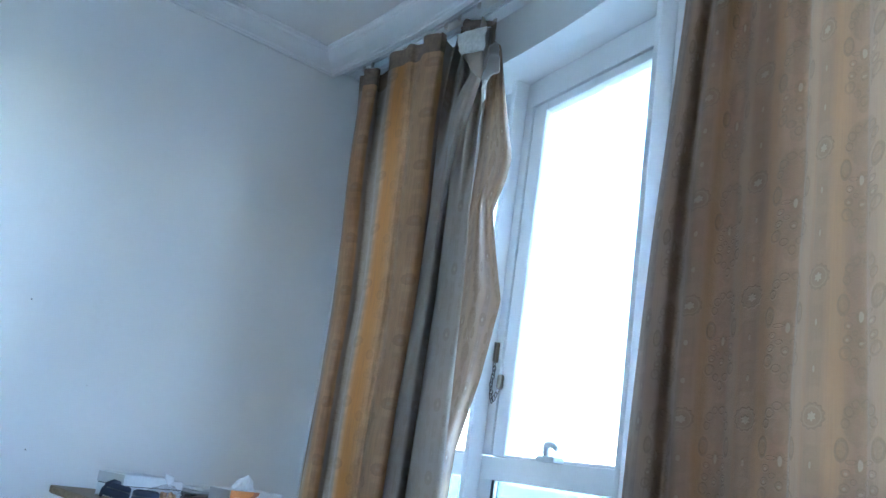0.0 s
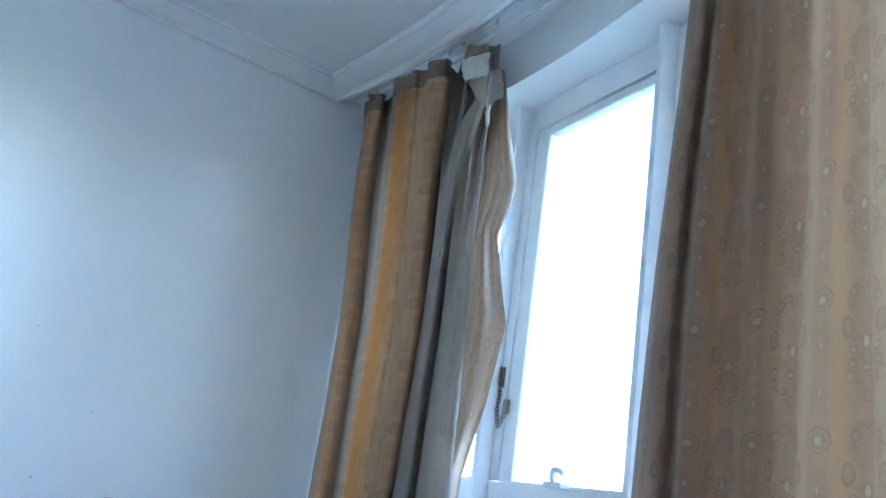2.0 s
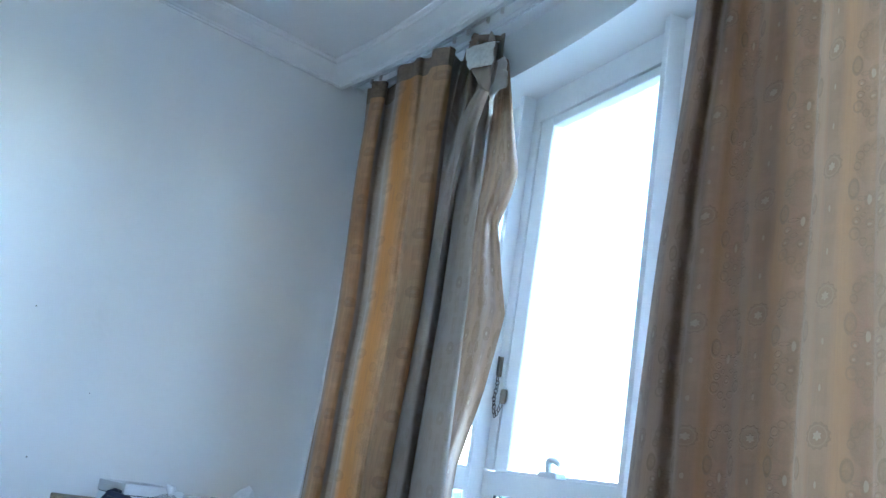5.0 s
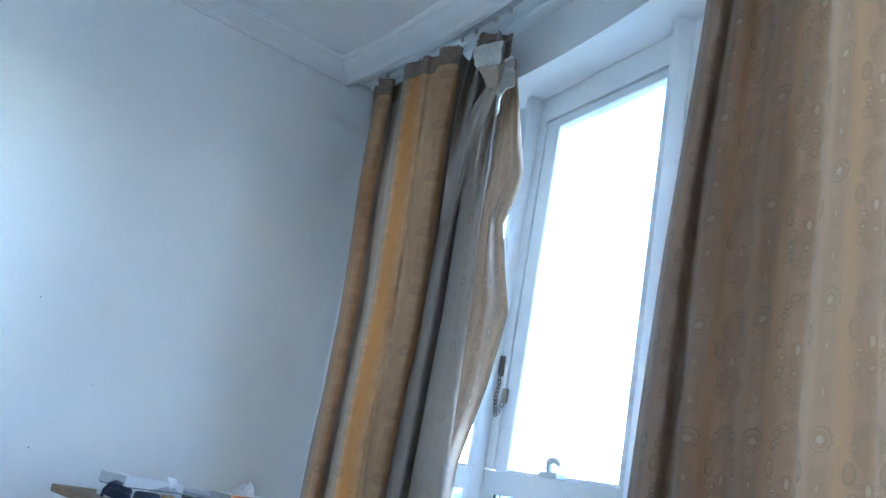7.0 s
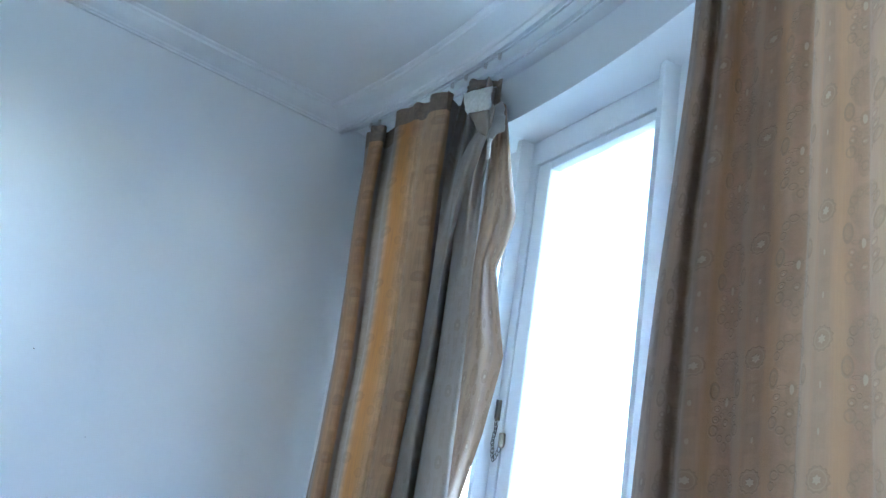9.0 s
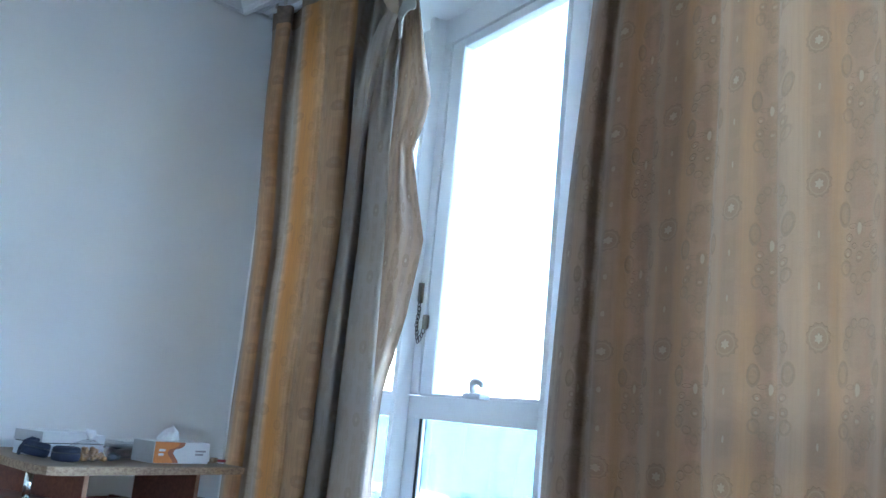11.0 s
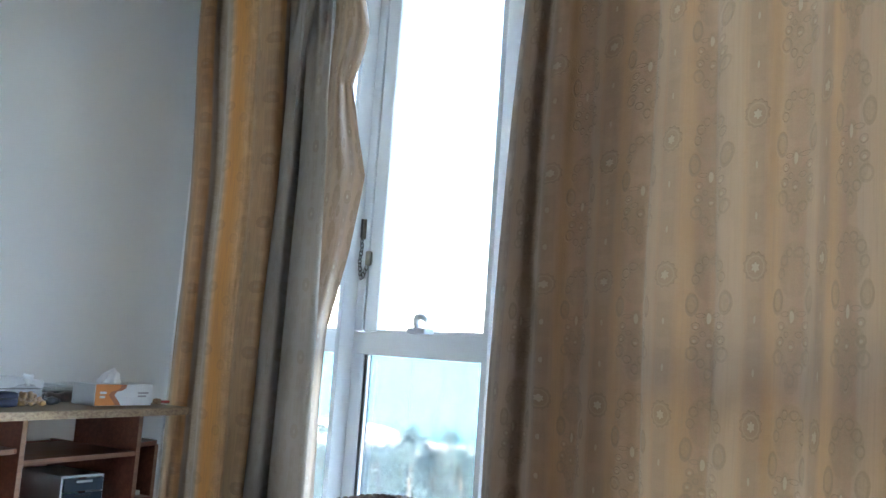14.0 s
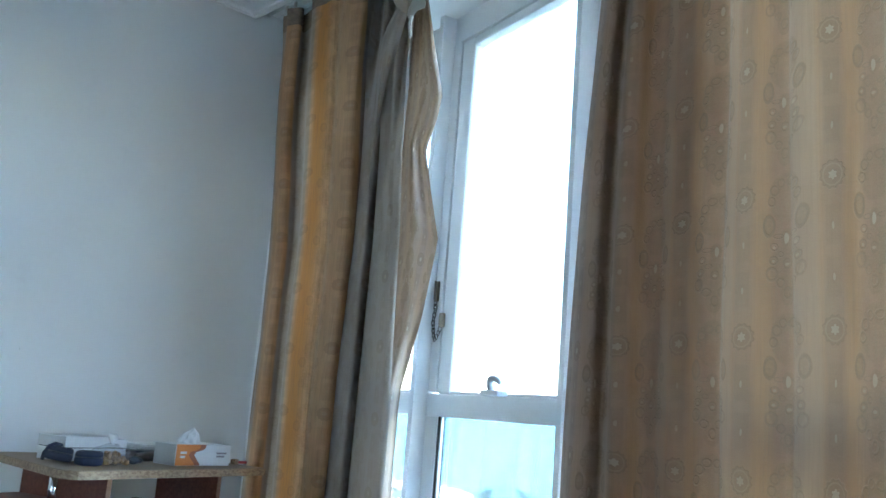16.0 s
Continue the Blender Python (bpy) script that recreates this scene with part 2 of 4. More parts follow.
def knit_wool():
    k = Mat("knitted_wool", 0.9)
    big, fuzz = k.noise(6, 4), k.noise(420, 4, 0.7)
    c = k.mix(k.step(big, 0.3, 0.7), (0.21, 0.135, 0.100), (0.31, 0.205, 0.155))
    c = k.mix(k.math("MULTIPLY", k.step(fuzz, 0.4, 0.7), 0.3), c, (0.42, 0.31, 0.24))
    k.colour(c).bump(fuzz, 0.6, 0.002)
    k.b.inputs["Sheen Weight"].default_value = 0.5
    return k.m


def leaf_mat(name, c0, c1):
    k = Mat(name, 0.55)
    k.colour(k.mix(k.node("ShaderNodeNewGeometry").outputs["Random Per Island"], c0, c1))
    k.b.inputs["Specular IOR Level"].default_value = 0.08
    return k.m


def sea_mat():
    k = Mat("sea_water", 0.6)
    swell, near = k.noise(0.02, 6, stretch=(1, 3, 1)), k.noise(0.004, 3)
    c = k.mix(k.step(near, 0.3, 0.7), (0.026, 0.100, 0.105), (0.042, 0.126, 0.130))
    k.colour(c).bump(swell, 0.2, 0.6)
    k.b.inputs["Specular IOR Level"].default_value = 0.08
    return k.m


def ground_mat():
    k = Mat("sandy_ground", 0.9)
    n1, n2 = k.noise(0.03, 5), k.noise(0.6, 5)
    c = k.mix(k.step(n1, 0.45, 0.55), (0.050, 0.062, 0.050), (0.035, 0.055, 0.042))
    k.b.inputs["Specular IOR Level"].default_value = 0.08
    k.colour(k.mix(k.math("MULTIPLY", n2, 0.2), c, (0.12, 0.115, 0.09)))
    return k.m


WALL = plaster()
CEIL = speckled("ceiling_paint", (0.79, 0.79, 0.785), (0.83, 0.83, 0.825), 1.5, 0.7, bump=0.05)
GYPSUM = speckled("cornice_paint", (0.78, 0.78, 0.78), (0.83, 0.83, 0.825), 3.0, 0.55, bump=0.06)
FLOOR = speckled("floor_tiles", (0.30, 0.25, 0.20), (0.37, 0.31, 0.25), 2.0, 0.3)
ALU = speckled("white_window_paint", (0.78, 0.79, 0.79), (0.84, 0.85, 0.85), 5.0, 0.35, bump=0.04)
GASKET = speckled("black_rubber", (0.015, 0.015, 0.017), (0.03, 0.03, 0.03), 20, 0.6)
STEEL = speckled("dull_steel", (0.10, 0.09, 0.08), (0.18, 0.165, 0.15), 30, 0.45, 0.8)
BRASS = speckled("tarnished_brass", (0.20, 0.165, 0.12), (0.32, 0.27, 0.20), 40, 0.4, 0.8)
PAINTED = speckled("grey_enamel", (0.56, 0.57, 0.58), (0.64, 0.65, 0.66), 20, 0.4, bump=0.05)
CHROME = speckled("chrome", (0.75, 0.75, 0.76), (0.82, 0.82, 0.82), 30, 0.12, 1.0, bump=0.02)
GLASS = pane_glass()
CLOTH = fabric("striped_jacquard")
# same weave as CLOTH, the stronger light there put into lighter, goldener colours
CLOTH_FAR = fabric("striped_jacquard_shaded_folds", 1.0, 0.35, (0.53, 0.285, 0.140), (0.68, 0.410, 0.230))
LINING = lining()
# cornice shade and soil together darken this colour
HEADING = speckled("shaded_soiled_heading", (0.17, 0.115, 0.078), (0.27, 0.19, 0.13), 40, 0.85, bump=0.4)
TAPE = speckled("heading_tape", (0.45, 0.42, 0.37), (0.60, 0.57, 0.52), 60, 0.8, bump=0.5)
WOOD = wood("brown_laminate", (0.140, 0.044, 0.025), (0.215, 0.078, 0.043))
# the desk's laminate darkened, the cabinet's weaker light put into its colour
SHADEDWOOD = wood("shaded_laminate", (0.062, 0.032, 0.024), (0.100, 0.054, 0.040))
EDGE = wood("light_edge_band", (0.22, 0.112, 0.068), (0.31, 0.175, 0.11))
TOPMAT = wood("worn_desk_top", (0.20, 0.135, 0.085), (0.30, 0.215, 0.14), (2, 9, 9), 0.5)
CHIP = chipboard_edge()
CARD = speckled("white_card", (0.68, 0.69, 0.70), (0.76, 0.77, 0.78), 10, 0.55)
CARD_SIDE = speckled("grey_card", (0.45, 0.45, 0.46), (0.52, 0.52, 0.53), 10, 0.6)
ORANGE = speckled("orange_print", (0.62, 0.22, 0.06), (0.70, 0.27, 0.08), 12, 0.5)
BROWNPRINT = speckled("rust_print", (0.36, 0.13, 0.07), (0.42, 0.16, 0.09), 12, 0.5)
TISSUE = speckled("tissue_paper", (0.74, 0.75, 0.77), (0.80, 0.81, 0.82), 30, 0.85)
NAVY = speckled("navy_cloth", (0.012, 0.016, 0.035), (0.025, 0.032, 0.065), 25, 0.6, bump=0.4)
BLACK = speckled("black_plastic", (0.012, 0.012, 0.014), (0.025, 0.025, 0.028), 15, 0.35)
NUTS = speckled("snack_pieces", (0.42, 0.20, 0.07), (0.55, 0.32, 0.13), 60, 0.6)
BAG = clear_plastic("thin_plastic_bag", (0.90, 0.90, 0.91), 0.9)
SMOKE = clear_plastic("smoky_plastic", (0.10, 0.12, 0.14), 0.5)
POUCH = speckled("dark_brown_leather", (0.05, 0.035, 0.03), (0.10, 0.07, 0.06), 30, 0.55)
PAPER = speckled("grey_papers", (0.50, 0.50, 0.50), (0.62, 0.62, 0.62), 12, 0.7)
WHITEPLASTIC = speckled("white_plastic", (0.62, 0.58, 0.55), (0.70, 0.66, 0.63), 12, 0.4)
RED = speckled("red_plastic", (0.30, 0.03, 0.03), (0.38, 0.05, 0.05), 12, 0.4)
GREYTEXT = speckled("grey_print", (0.30, 0.28, 0.30), (0.36, 0.34, 0.36), 12, 0.6)
GREEN = speckled("green_print", (0.04, 0.16, 0.09), (0.08, 0.22, 0.12), 40, 0.5)
WOOL = knit_wool()
SHEET = speckled("blue_grey_cotton", (0.30, 0.34, 0.38), (0.38, 0.42, 0.46), 8, 0.85, bump=0.3)
MATTRESS = speckled("beige_bed_sheet", (0.45, 0.40, 0.34), (0.54, 0.48, 0.42), 6, 0.85, bump=0.3)
BARK = speckled("palm_bark", (0.14, 0.10, 0.07), (0.22, 0.17, 0.12), 3, 0.9, fine=12)
FROND = leaf_mat("palm_frond", (0.030, 0.056, 0.050), (0.060, 0.092, 0.080))
BUSH = leaf_mat("shrub_leaf", (0.032, 0.058, 0.052), (0.062, 0.095, 0.085))
SEA = sea_mat()
GROUND = ground_mat()
HAZE = speckled("sea_haze", (0.20, 0.34, 0.36), (0.22, 0.36, 0.38), 0.002, 0.9, fine=0.02)
SAND = speckled("beach_sand", (0.48, 0.43, 0.34), (0.56, 0.51, 0.42), 0.05, 0.9, fine=1.0)
ROADMAT = speckled("pale_concrete", (0.26, 0.25, 0.24), (0.34, 0.33, 0.32), 0.3, 0.9, fine=3)


# ---- mesh tools ----
def part(name, bm, material, parent=None, label="", smooth=False):
    """Links a bmesh as one mesh object, under parent if there is one."""
    me = bpy.data.meshes.new(name)
    bmesh.ops.recalc_face_normals(bm, faces=bm.faces)
    bm.to_mesh(me)
    bm.free()
    me.materials.append(material)
    if smooth:
        me.polygons.foreach_set("use_smooth", [True] * len(me.polygons))
    ob = new(name, me)
    if parent:
        ob.parent = parent
    if label:
        ob["label"] = label
    return ob


def box(x0, x1, y0, y1, z0, z1, bevel=0.0, m=None, seg=2):
    bm = bmesh.new()
    bmesh.ops.create_cube(bm, size=1, matrix=Matrix.Translation(((x0 + x1) / 2, (y0 + y1) / 2, (z0 + z1) / 2)) @ Matrix.Diagonal((x1 - x0, y1 - y0, z1 - z0, 1)))
    if bevel:
        bmesh.ops.bevel(bm, geom=bm.edges[:], offset=bevel, segments=seg, affect="EDGES", profile=0.6)
    if m is not None:
        bm.transform(m)
    return bm


def extrude_outline(pts, z0, z1, bevel=0.0):
    """A flat slab from a plan outline."""
    bm = bmesh.new()
    f = bm.faces.new([bm.verts.new((x, y, z0)) for x, y in pts])
    up = bmesh.ops.extrude_face_region(bm, geom=[f])
    bmesh.ops.translate(bm, verts=[g for g in up["geom"] if isinstance(g, bmesh.types.BMVert)], vec=(0, 0, z1 - z0))
    if bevel:
        flat = [e for e in bm.edges if abs(e.verts[0].co.z - e.verts[1].co.z) < 1e-6]
        bmesh.ops.bevel(bm, geom=flat, offset=bevel, segments=2, affect="EDGES")
    return bm


def lathe(profile, seg=20, m=None):
    """A turned body from (radius, z) pairs."""
    bm = bmesh.new()
    rings = []
    for r, z in profile:
        rings.append([bm.verts.new((r * math.cos(2 * math.pi * i / seg), r * math.sin(2 * math.pi * i / seg), z)) for i in range(seg)])
    for a, b in zip(rings, rings[1:]):
        for i in range(seg):
            bm.faces.new((a[i], a[(i + 1) % seg], b[(i + 1) % seg], b[i]))
    bm.faces.new(rings[0][::-1])
    bm.faces.new(rings[-1])
    if m is not None:
        bm.transform(m)
    return bm


def tube(points, radius, seg=8, closed=False):
    """A round bar along points."""
    bm = bmesh.new()
    pts = [Vector(p) for p in points]
    rings = []
    n = len(pts)
    for i, p in enumerate(pts):
        d = (pts[(i + 1) % n] - pts[i - 1]) if closed else (pts[min(i + 1, n - 1)] - pts[max(i - 1, 0)])
        q = d.to_track_quat("Z", "Y")
        rad = radius[i] if isinstance(radius, (list, tuple)) else radius
        rings.append([bm.verts.new(p + q @ Vector((rad * math.cos(2 * math.pi * j / seg), rad * math.sin(2 * math.pi * j / seg), 0))) for j in range(seg)])
    for a, b in zip(rings, rings[1:] + (rings[:1] if closed else [])):
        for j in range(seg):
            bm.faces.new((a[j], a[(j + 1) % seg], b[(j + 1) % seg], b[j]))
    if not closed:
        bm.faces.new(rings[0][::-1])
        bm.faces.new(rings[-1])
    return bm


def empty(name, m=None):
    ob = new(name)
    if m is not None:
        ob.matrix_world = m
    return ob


# ---- plan of the room ----
OX, OY = -3.631, 3.2          # centre of the round facade
R_WALL, R_LIP, R_CURTAIN = 5.715, 5.507, 5.585
Y_NORTH, X_WEST, Y_SOUTH = 3.36, -2.9, -2.42
Z_CEIL, Z_LIP, Z_HEAD, Z_SILL = 2.76, 2.688, 2.526, 0.22
A_END = -73.58                # where the facade runs on straight


def polar(r, deg, z=0.0):
    return Vector((OX + r * math.cos(radians(deg)), OY + r * math.sin(radians(deg)), z))


def arc_body(profile, a0, a1, step=1.0):
    """Sweeps a closed (radius, z) profile along the facade's curve."""
    bm = bmesh.new()
    n = max(2, int(abs(a1 - a0) / step) + 1)
    rings = [[bm.verts.new(polar(r, a0 + (a1 - a0) * i / (n - 1), z)) for r, z in profile] for i in range(n)]
    k = len(profile)
    for a, b in zip(rings, rings[1:]):
        for j in range(k):
            bm.faces.new((a[j], a[(j + 1) % k], b[(j + 1) % k], b[j]))
    bm.faces.new(rings[0])
    bm.faces.new(rings[-1][::-1])
    return bm


def structure(name, bm, material, label="", smooth=False):
    return tagged(part(name, bm, material, smooth=smooth), label, kind="structure")


END = polar(R_WALL, A_END)
TAN = Vector((math.sin(radians(A_END)), -math.cos(radians(A_END)), 0))
NOR = Vector((math.cos(radians(A_END)), math.sin(radians(A_END)), 0))
TURN = END + TAN * ((END.y - Y_SOUTH) / -TAN.y)

ROOM = [(X_WEST - 0.2, Y_NORTH + 0.2)] + [(p.x, p.y) for p in (polar(R_WALL + 0.28, 3.45 - s * (3.45 - A_END) / 40) for s in range(41))] + [(TURN.x, Y_SOUTH - 0.2), (X_WEST - 0.2, Y_SOUTH - 0.2)]
structure("floor", extrude_outline(ROOM, -0.2, 0.0), FLOOR, "beige tiled floor of the bedroom")
structure("wall_north", box(X_WEST - 0.2, 2.4, Y_NORTH, Y_NORTH + 0.2, 0.0, Z_CEIL), WALL, "plain off-white painted plaster wall with small specks")
structure("wall_west", box(X_WEST - 0.2, X_WEST, Y_SOUTH - 0.2, Y_NORTH, 0.0, Z_CEIL), WALL, "plain off-white painted plaster wall")
structure("wall_south", box(X_WEST, TURN.x + 0.4, Y_SOUTH - 0.2, Y_SOUTH, 0.0, Z_CEIL), WALL, "plain off-white painted plaster wall")
structure("wall_east_head", arc_body([(R_WALL, Z_HEAD), (R_WALL, Z_CEIL), (R_WALL + 0.28, Z_CEIL), (R_WALL + 0.28, Z_HEAD)], 1.62, A_END, 0.5), WALL, "curved plaster band over the windows")
structure("wall_east_sill", arc_body([(R_WALL, 0), (R_WALL, Z_SILL), (R_WALL + 0.28, Z_SILL), (R_WALL + 0.28, 0)], 1.62, A_END), WALL, "low curved plaster wall under the windows")
s0 = [(END.x, END.y), (TURN.x, TURN.y), (TURN.x + NOR.x * 0.3, TURN.y + NOR.y * 0.3), (END.x + NOR.x * 0.3, END.y + NOR.y * 0.3)]
structure("wall_east_solid", extrude_outline(s0, 0, Z_CEIL), WALL, "plain painted wall beyond the windows")
structure("ceiling", extrude_outline(ROOM, Z_CEIL, Z_CEIL + 0.2), CEIL, "flat white painted ceiling")
structure("ceiling_recess", arc_body([(R_LIP + 0.012, 2.735), (R_LIP + 0.012, 2.757), (R_WALL - 0.002, 2.757), (R_WALL - 0.002, 2.735)], 1.65, A_END), CEIL, "narrow painted curtain recess in the ceiling")

# moulded cornice: a sloping face between two small beads
COVE = [(0.0, Z_LIP), (0.012, Z_LIP), (0.014, Z_LIP + 0.007), (0.022, Z_LIP + 0.010), (0.027, Z_LIP + 0.016), (0.060, Z_LIP + 0.028), (0.098, Z_LIP + 0.049),
        (0.105, Z_LIP + 0.050), (0.108, Z_LIP + 0.060), (0.122, Z_LIP + 0.066), (0.124, Z_CEIL + 0.004), (0.0, Z_CEIL + 0.004)]


def straight_cornice(name, p, q, inward):
    bm = bmesh.new()
    rings = [[bm.verts.new((e[0] + inward[0] * d, e[1] + inward[1] * d, z)) for d, z in COVE] for e in (p, q)]
    for j in range(len(COVE)):
        k = (j + 1) % len(COVE)
        bm.faces.new((rings[0][j], rings[0][k], rings[1][k], rings[1][j]))
    bm.faces.new(rings[0]), bm.faces.new(rings[1][::-1])
    return structure(name, bm, GYPSUM, "white moulded gypsum cornice")


straight_cornice("trim_north", (X_WEST, Y_NORTH), (polar(R_LIP, 1.6).x, Y_NORTH), (0, -1))
straight_cornice("trim_west", (X_WEST, Y_SOUTH), (X_WEST, Y_NORTH), (1, 0))
straight_cornice("trim_south", (X_WEST, Y_SOUTH), (TURN.x, Y_SOUTH), (0, 1))
structure("trim_east", arc_body([(R_LIP + 0.010, Z_LIP)] + [(R_LIP - d, z) for d, z in COVE[1:-1]] + [(R_LIP + 0.010, Z_CEIL + 0.004)], 1.72, A_END, 0.5), GYPSUM, "white moulded gypsum cornice following the round facade")


# ---- windows ----
POST0, POST_STEP, R_POST = -7.74, 8.23, 5.871


def window_module(i):
    """One bay between two posts: opening light above a transom, fixed pane below."""
    a, b = polar(R_POST, POST0 - POST_STEP * i), polar(R_POST, POST0 - POST_STEP * (i + 1))
    t = (b - a).normalized()
    w = (b - a).length
    n = Vector((-t.y, t.x, 0))
    m = Matrix(((t.x, n.x, 0, a.x), (t.y, n.y, 0, a.y), (0, 0, 1, 0), (0, 0, 0, 1)))
    root = tagged(empty("window_%d" % (i + 2), m), "white aluminium window with an opening light above a fixed pane", kind="structure")

    def bar(name, u0, u1, d0, d1, z0, z1, mat=ALU, bevel=0.003, under=None, label=""):
        return part(name, box(u0, u1, d0, d1, z0, z1, bevel), mat, under or root, label)

    bar("post", -0.036, 0.0, 0.0, 0.12, Z_SILL, Z_HEAD)
    bar("post_cover", 0.004, 0.034, -0.030, 0.030, Z_SILL, Z_HEAD)
    g = 0.03   # depth of the frame's face
    bar("frame_head", 0.0, w - 0.036, g, g + 0.06, 2.418, Z_HEAD)
    bar("frame_jamb", 0.0, 0.083, g, g + 0.06, 1.07, 2.418)
    bar("transom", 0.0, w - 0.036, g, g + 0.06, 0.984, 1.064)
    bar("frame_jamb", 0.0, 0.112, g, g + 0.03, Z_SILL + 0.06, 0.984)
    bar("frame_jamb", w - 0.05, w - 0.036, g, g + 0.06, Z_SILL + 0.06, 0.984)
    bar("frame_sill", 0.0, w - 0.036, g, g + 0.06, Z_SILL, Z_SILL + 0.06)
    # the opening light: black gap, then its stiles with a sloping inner edge
    x0, x1, z0, z1 = 0.083, w - 0.037, 1.064, 2.418
    sash = bar("gasket", x0, x0 + 0.006, g + 0.02, g + 0.06, z0, z1, GASKET, 0)
    bar("gasket", x0, x1, g + 0.02, g + 0.06, z1 - 0.006, z1, GASKET, 0)
    for nm, c in (("sash_stile", (x0 + 0.006, x0 + 0.088, z0, z1 - 0.006)), ("sash_stile", (x1 - 0.022, x1, z0, z1 - 0.006))):
        bar(nm, c[0], c[1], g + 0.004, g + 0.05, c[2], c[3], bevel=0.008)
    bar("sash_rail", x0 + 0.088, x1 - 0.022, g + 0.006, g + 0.05, z1 - 0.042, z1 - 0.006, bevel=0.006)
    bar("sash_rail", x0 + 0.088, x1 - 0.022, g + 0.006, g + 0.05, z0, z0 + 0.010, bevel=0.003)
    p = bar("pane", x0 + 0.085, x1 - 0.018, g + 0.03, g + 0.036, z0 + 0.005, z1 - 0.04, GLASS, 0)
    p.visible_shadow = False
    bar("gasket", 0.112, 0.120, g + 0.004, g + 0.03, Z_SILL + 0.06, 0.984, GASKET, 0)
    bar("glazing_bead", 0.120, 0.128, g + 0.008, g + 0.019, Z_SILL + 0.06, 0.984, bevel=0.004)
    p = bar("pane", 0.119, w - 0.048, g + 0.02, g + 0.026, Z_SILL + 0.055, 0.99, GLASS, 0)
    p.visible_shadow = False
    return root, m, w


# bays beyond the near curtain are unseen, added to fill the room with skylight
for i in range(-1, 8):
    WIN = window_module(i)
    if i == 0:
        MAIN_ROOT, MAIN_WIN = WIN[0], WIN[1]
# solid pier between the last bay and the corner, widened to cut leaking light
structure("wall_pier", arc_body([(R_WALL, Z_SILL), (R_WALL, Z_HEAD), (R_WALL + 0.28, Z_HEAD), (R_WALL + 0.28, Z_SILL)], 1.62, -0.58), WALL, "narrow plaster pier in the corner")


# ---- curtains ----
def spline(ctrl, sub):
    """Smooth points through (angle, offset) pairs."""
    out = []
    for i in range(len(ctrl) - 1):
        p0, p1, p2, p3 = (ctrl[max(0, min(len(ctrl) - 1, j))] for j in (i - 1, i, i + 1, i + 2))
        for s in range(sub):
            t = s / sub
            out.append(tuple(0.5 * (2 * b + (c - a) * t + (2 * a - 5 * b + 4 * c - d) * t * t + (3 * b - a - 3 * c + d) * t ** 3) for a, b, c, d in zip(p0, p1, p2, p3)))
    out.append(tuple(ctrl[-1]))
    return out


SKEW = 14.5   # degrees a fold slides along the facade for each metre of its depth


def hang(name, parent, material, ctrl, z_top, z_bot, anchor, sub=7, rows=60, lean=None, seed=0.0, v0=0.0, panel=None, pale=None, rich=None, gather=0.55, label=""):
    """A hanging cloth: folds in plan, gathered at the top, wandering a little on the way down."""
    plan = spline(ctrl, sub)
    bm = bmesh.new()
    uv = bm.loops.layers.uv.new("cloth")
    col = bm.verts.layers.float.new("panel")
    lit = bm.verts.layers.float.new("pale")
    warm = bm.verts.layers.float.new("rich")
    us, u = [], 0.0
    for i, (a, d) in enumerate(plan):
        if i:
            u += (polar(R_CURTAIN + d, a + SKEW * d) - polar(R_CURTAIN + plan[i - 1][1], plan[i - 1][0] + SKEW * plan[i - 1][1])).length
        us.append(u)
    # the stars of the weave come at the given angles
    at = [float(np.interp(-g, [-a for a, d in plan], us)) for g, k in anchor]
    to = [(k + 0.5) * 0.145 for g, k in anchor]
    us = [to[0] + (u - at[0]) if u < at[0] else to[-1] + (u - at[-1]) if u > at[-1] else float(np.interp(u, at, to)) for u in us]
    grid = []
    for r in range(rows + 1):
        z = z_top + (z_bot - z_top) * r / rows
        f = max(0.0, (2.665 - z) / 2.605)
        row = []
        for (a, d), u in zip(plan, us):
            amp = gather + (1 - gather) * min(1, f * 4)
            sway = noise.noise((u * 2.3 + seed, z * 0.9, seed)) * 0.15 + noise.noise((u * 9 + seed, z * 2.2, seed)) * 0.07
            aa = a + SKEW * (d * (gather + (1 - gather) * min(1, f * 4))) + sway * min(1, f * 5) + (lean(a, z) if lean else 0)
            dd = d * amp + noise.noise((u * 6, z * 1.5, 4 + seed)) * 0.012 * min(1, f * 5) + 0.012 * math.sin(u * 75 + 2 * math.sin(u * 9)) * max(0, 1 - f * 14)
            vert = bm.verts.new(polar(R_CURTAIN + dd, aa, z))
            vert[col] = panel(a) if panel else 0.0
            vert[lit] = pale(a) if pale else 0.0
            vert[warm] = rich(a) if rich else 0.0
            row.append((vert, u, z))
        grid.append(row)
    for p, q in zip(grid, grid[1:]):
        for i in range(len(p) - 1):
            quad = (p[i], p[i + 1], q[i + 1], q[i])
            f = bm.faces.new([v[0] for v in quad])
            for lp, v in zip(f.loops, quad):
                lp[uv].uv = (v[1], v[2] + v0)
    return part(name, bm, material, parent, label, True)


def ease(x, a, b):
    t = max(0.0, min(1.0, (x - a) / (b - a)))
    return t * t * (3 - 2 * t)


far = tagged(empty("curtain", pose(0, 0, 0)), "striped gold and grey jacquard curtain, its edge torn off the hooks", "curtain", "curtains at the window")
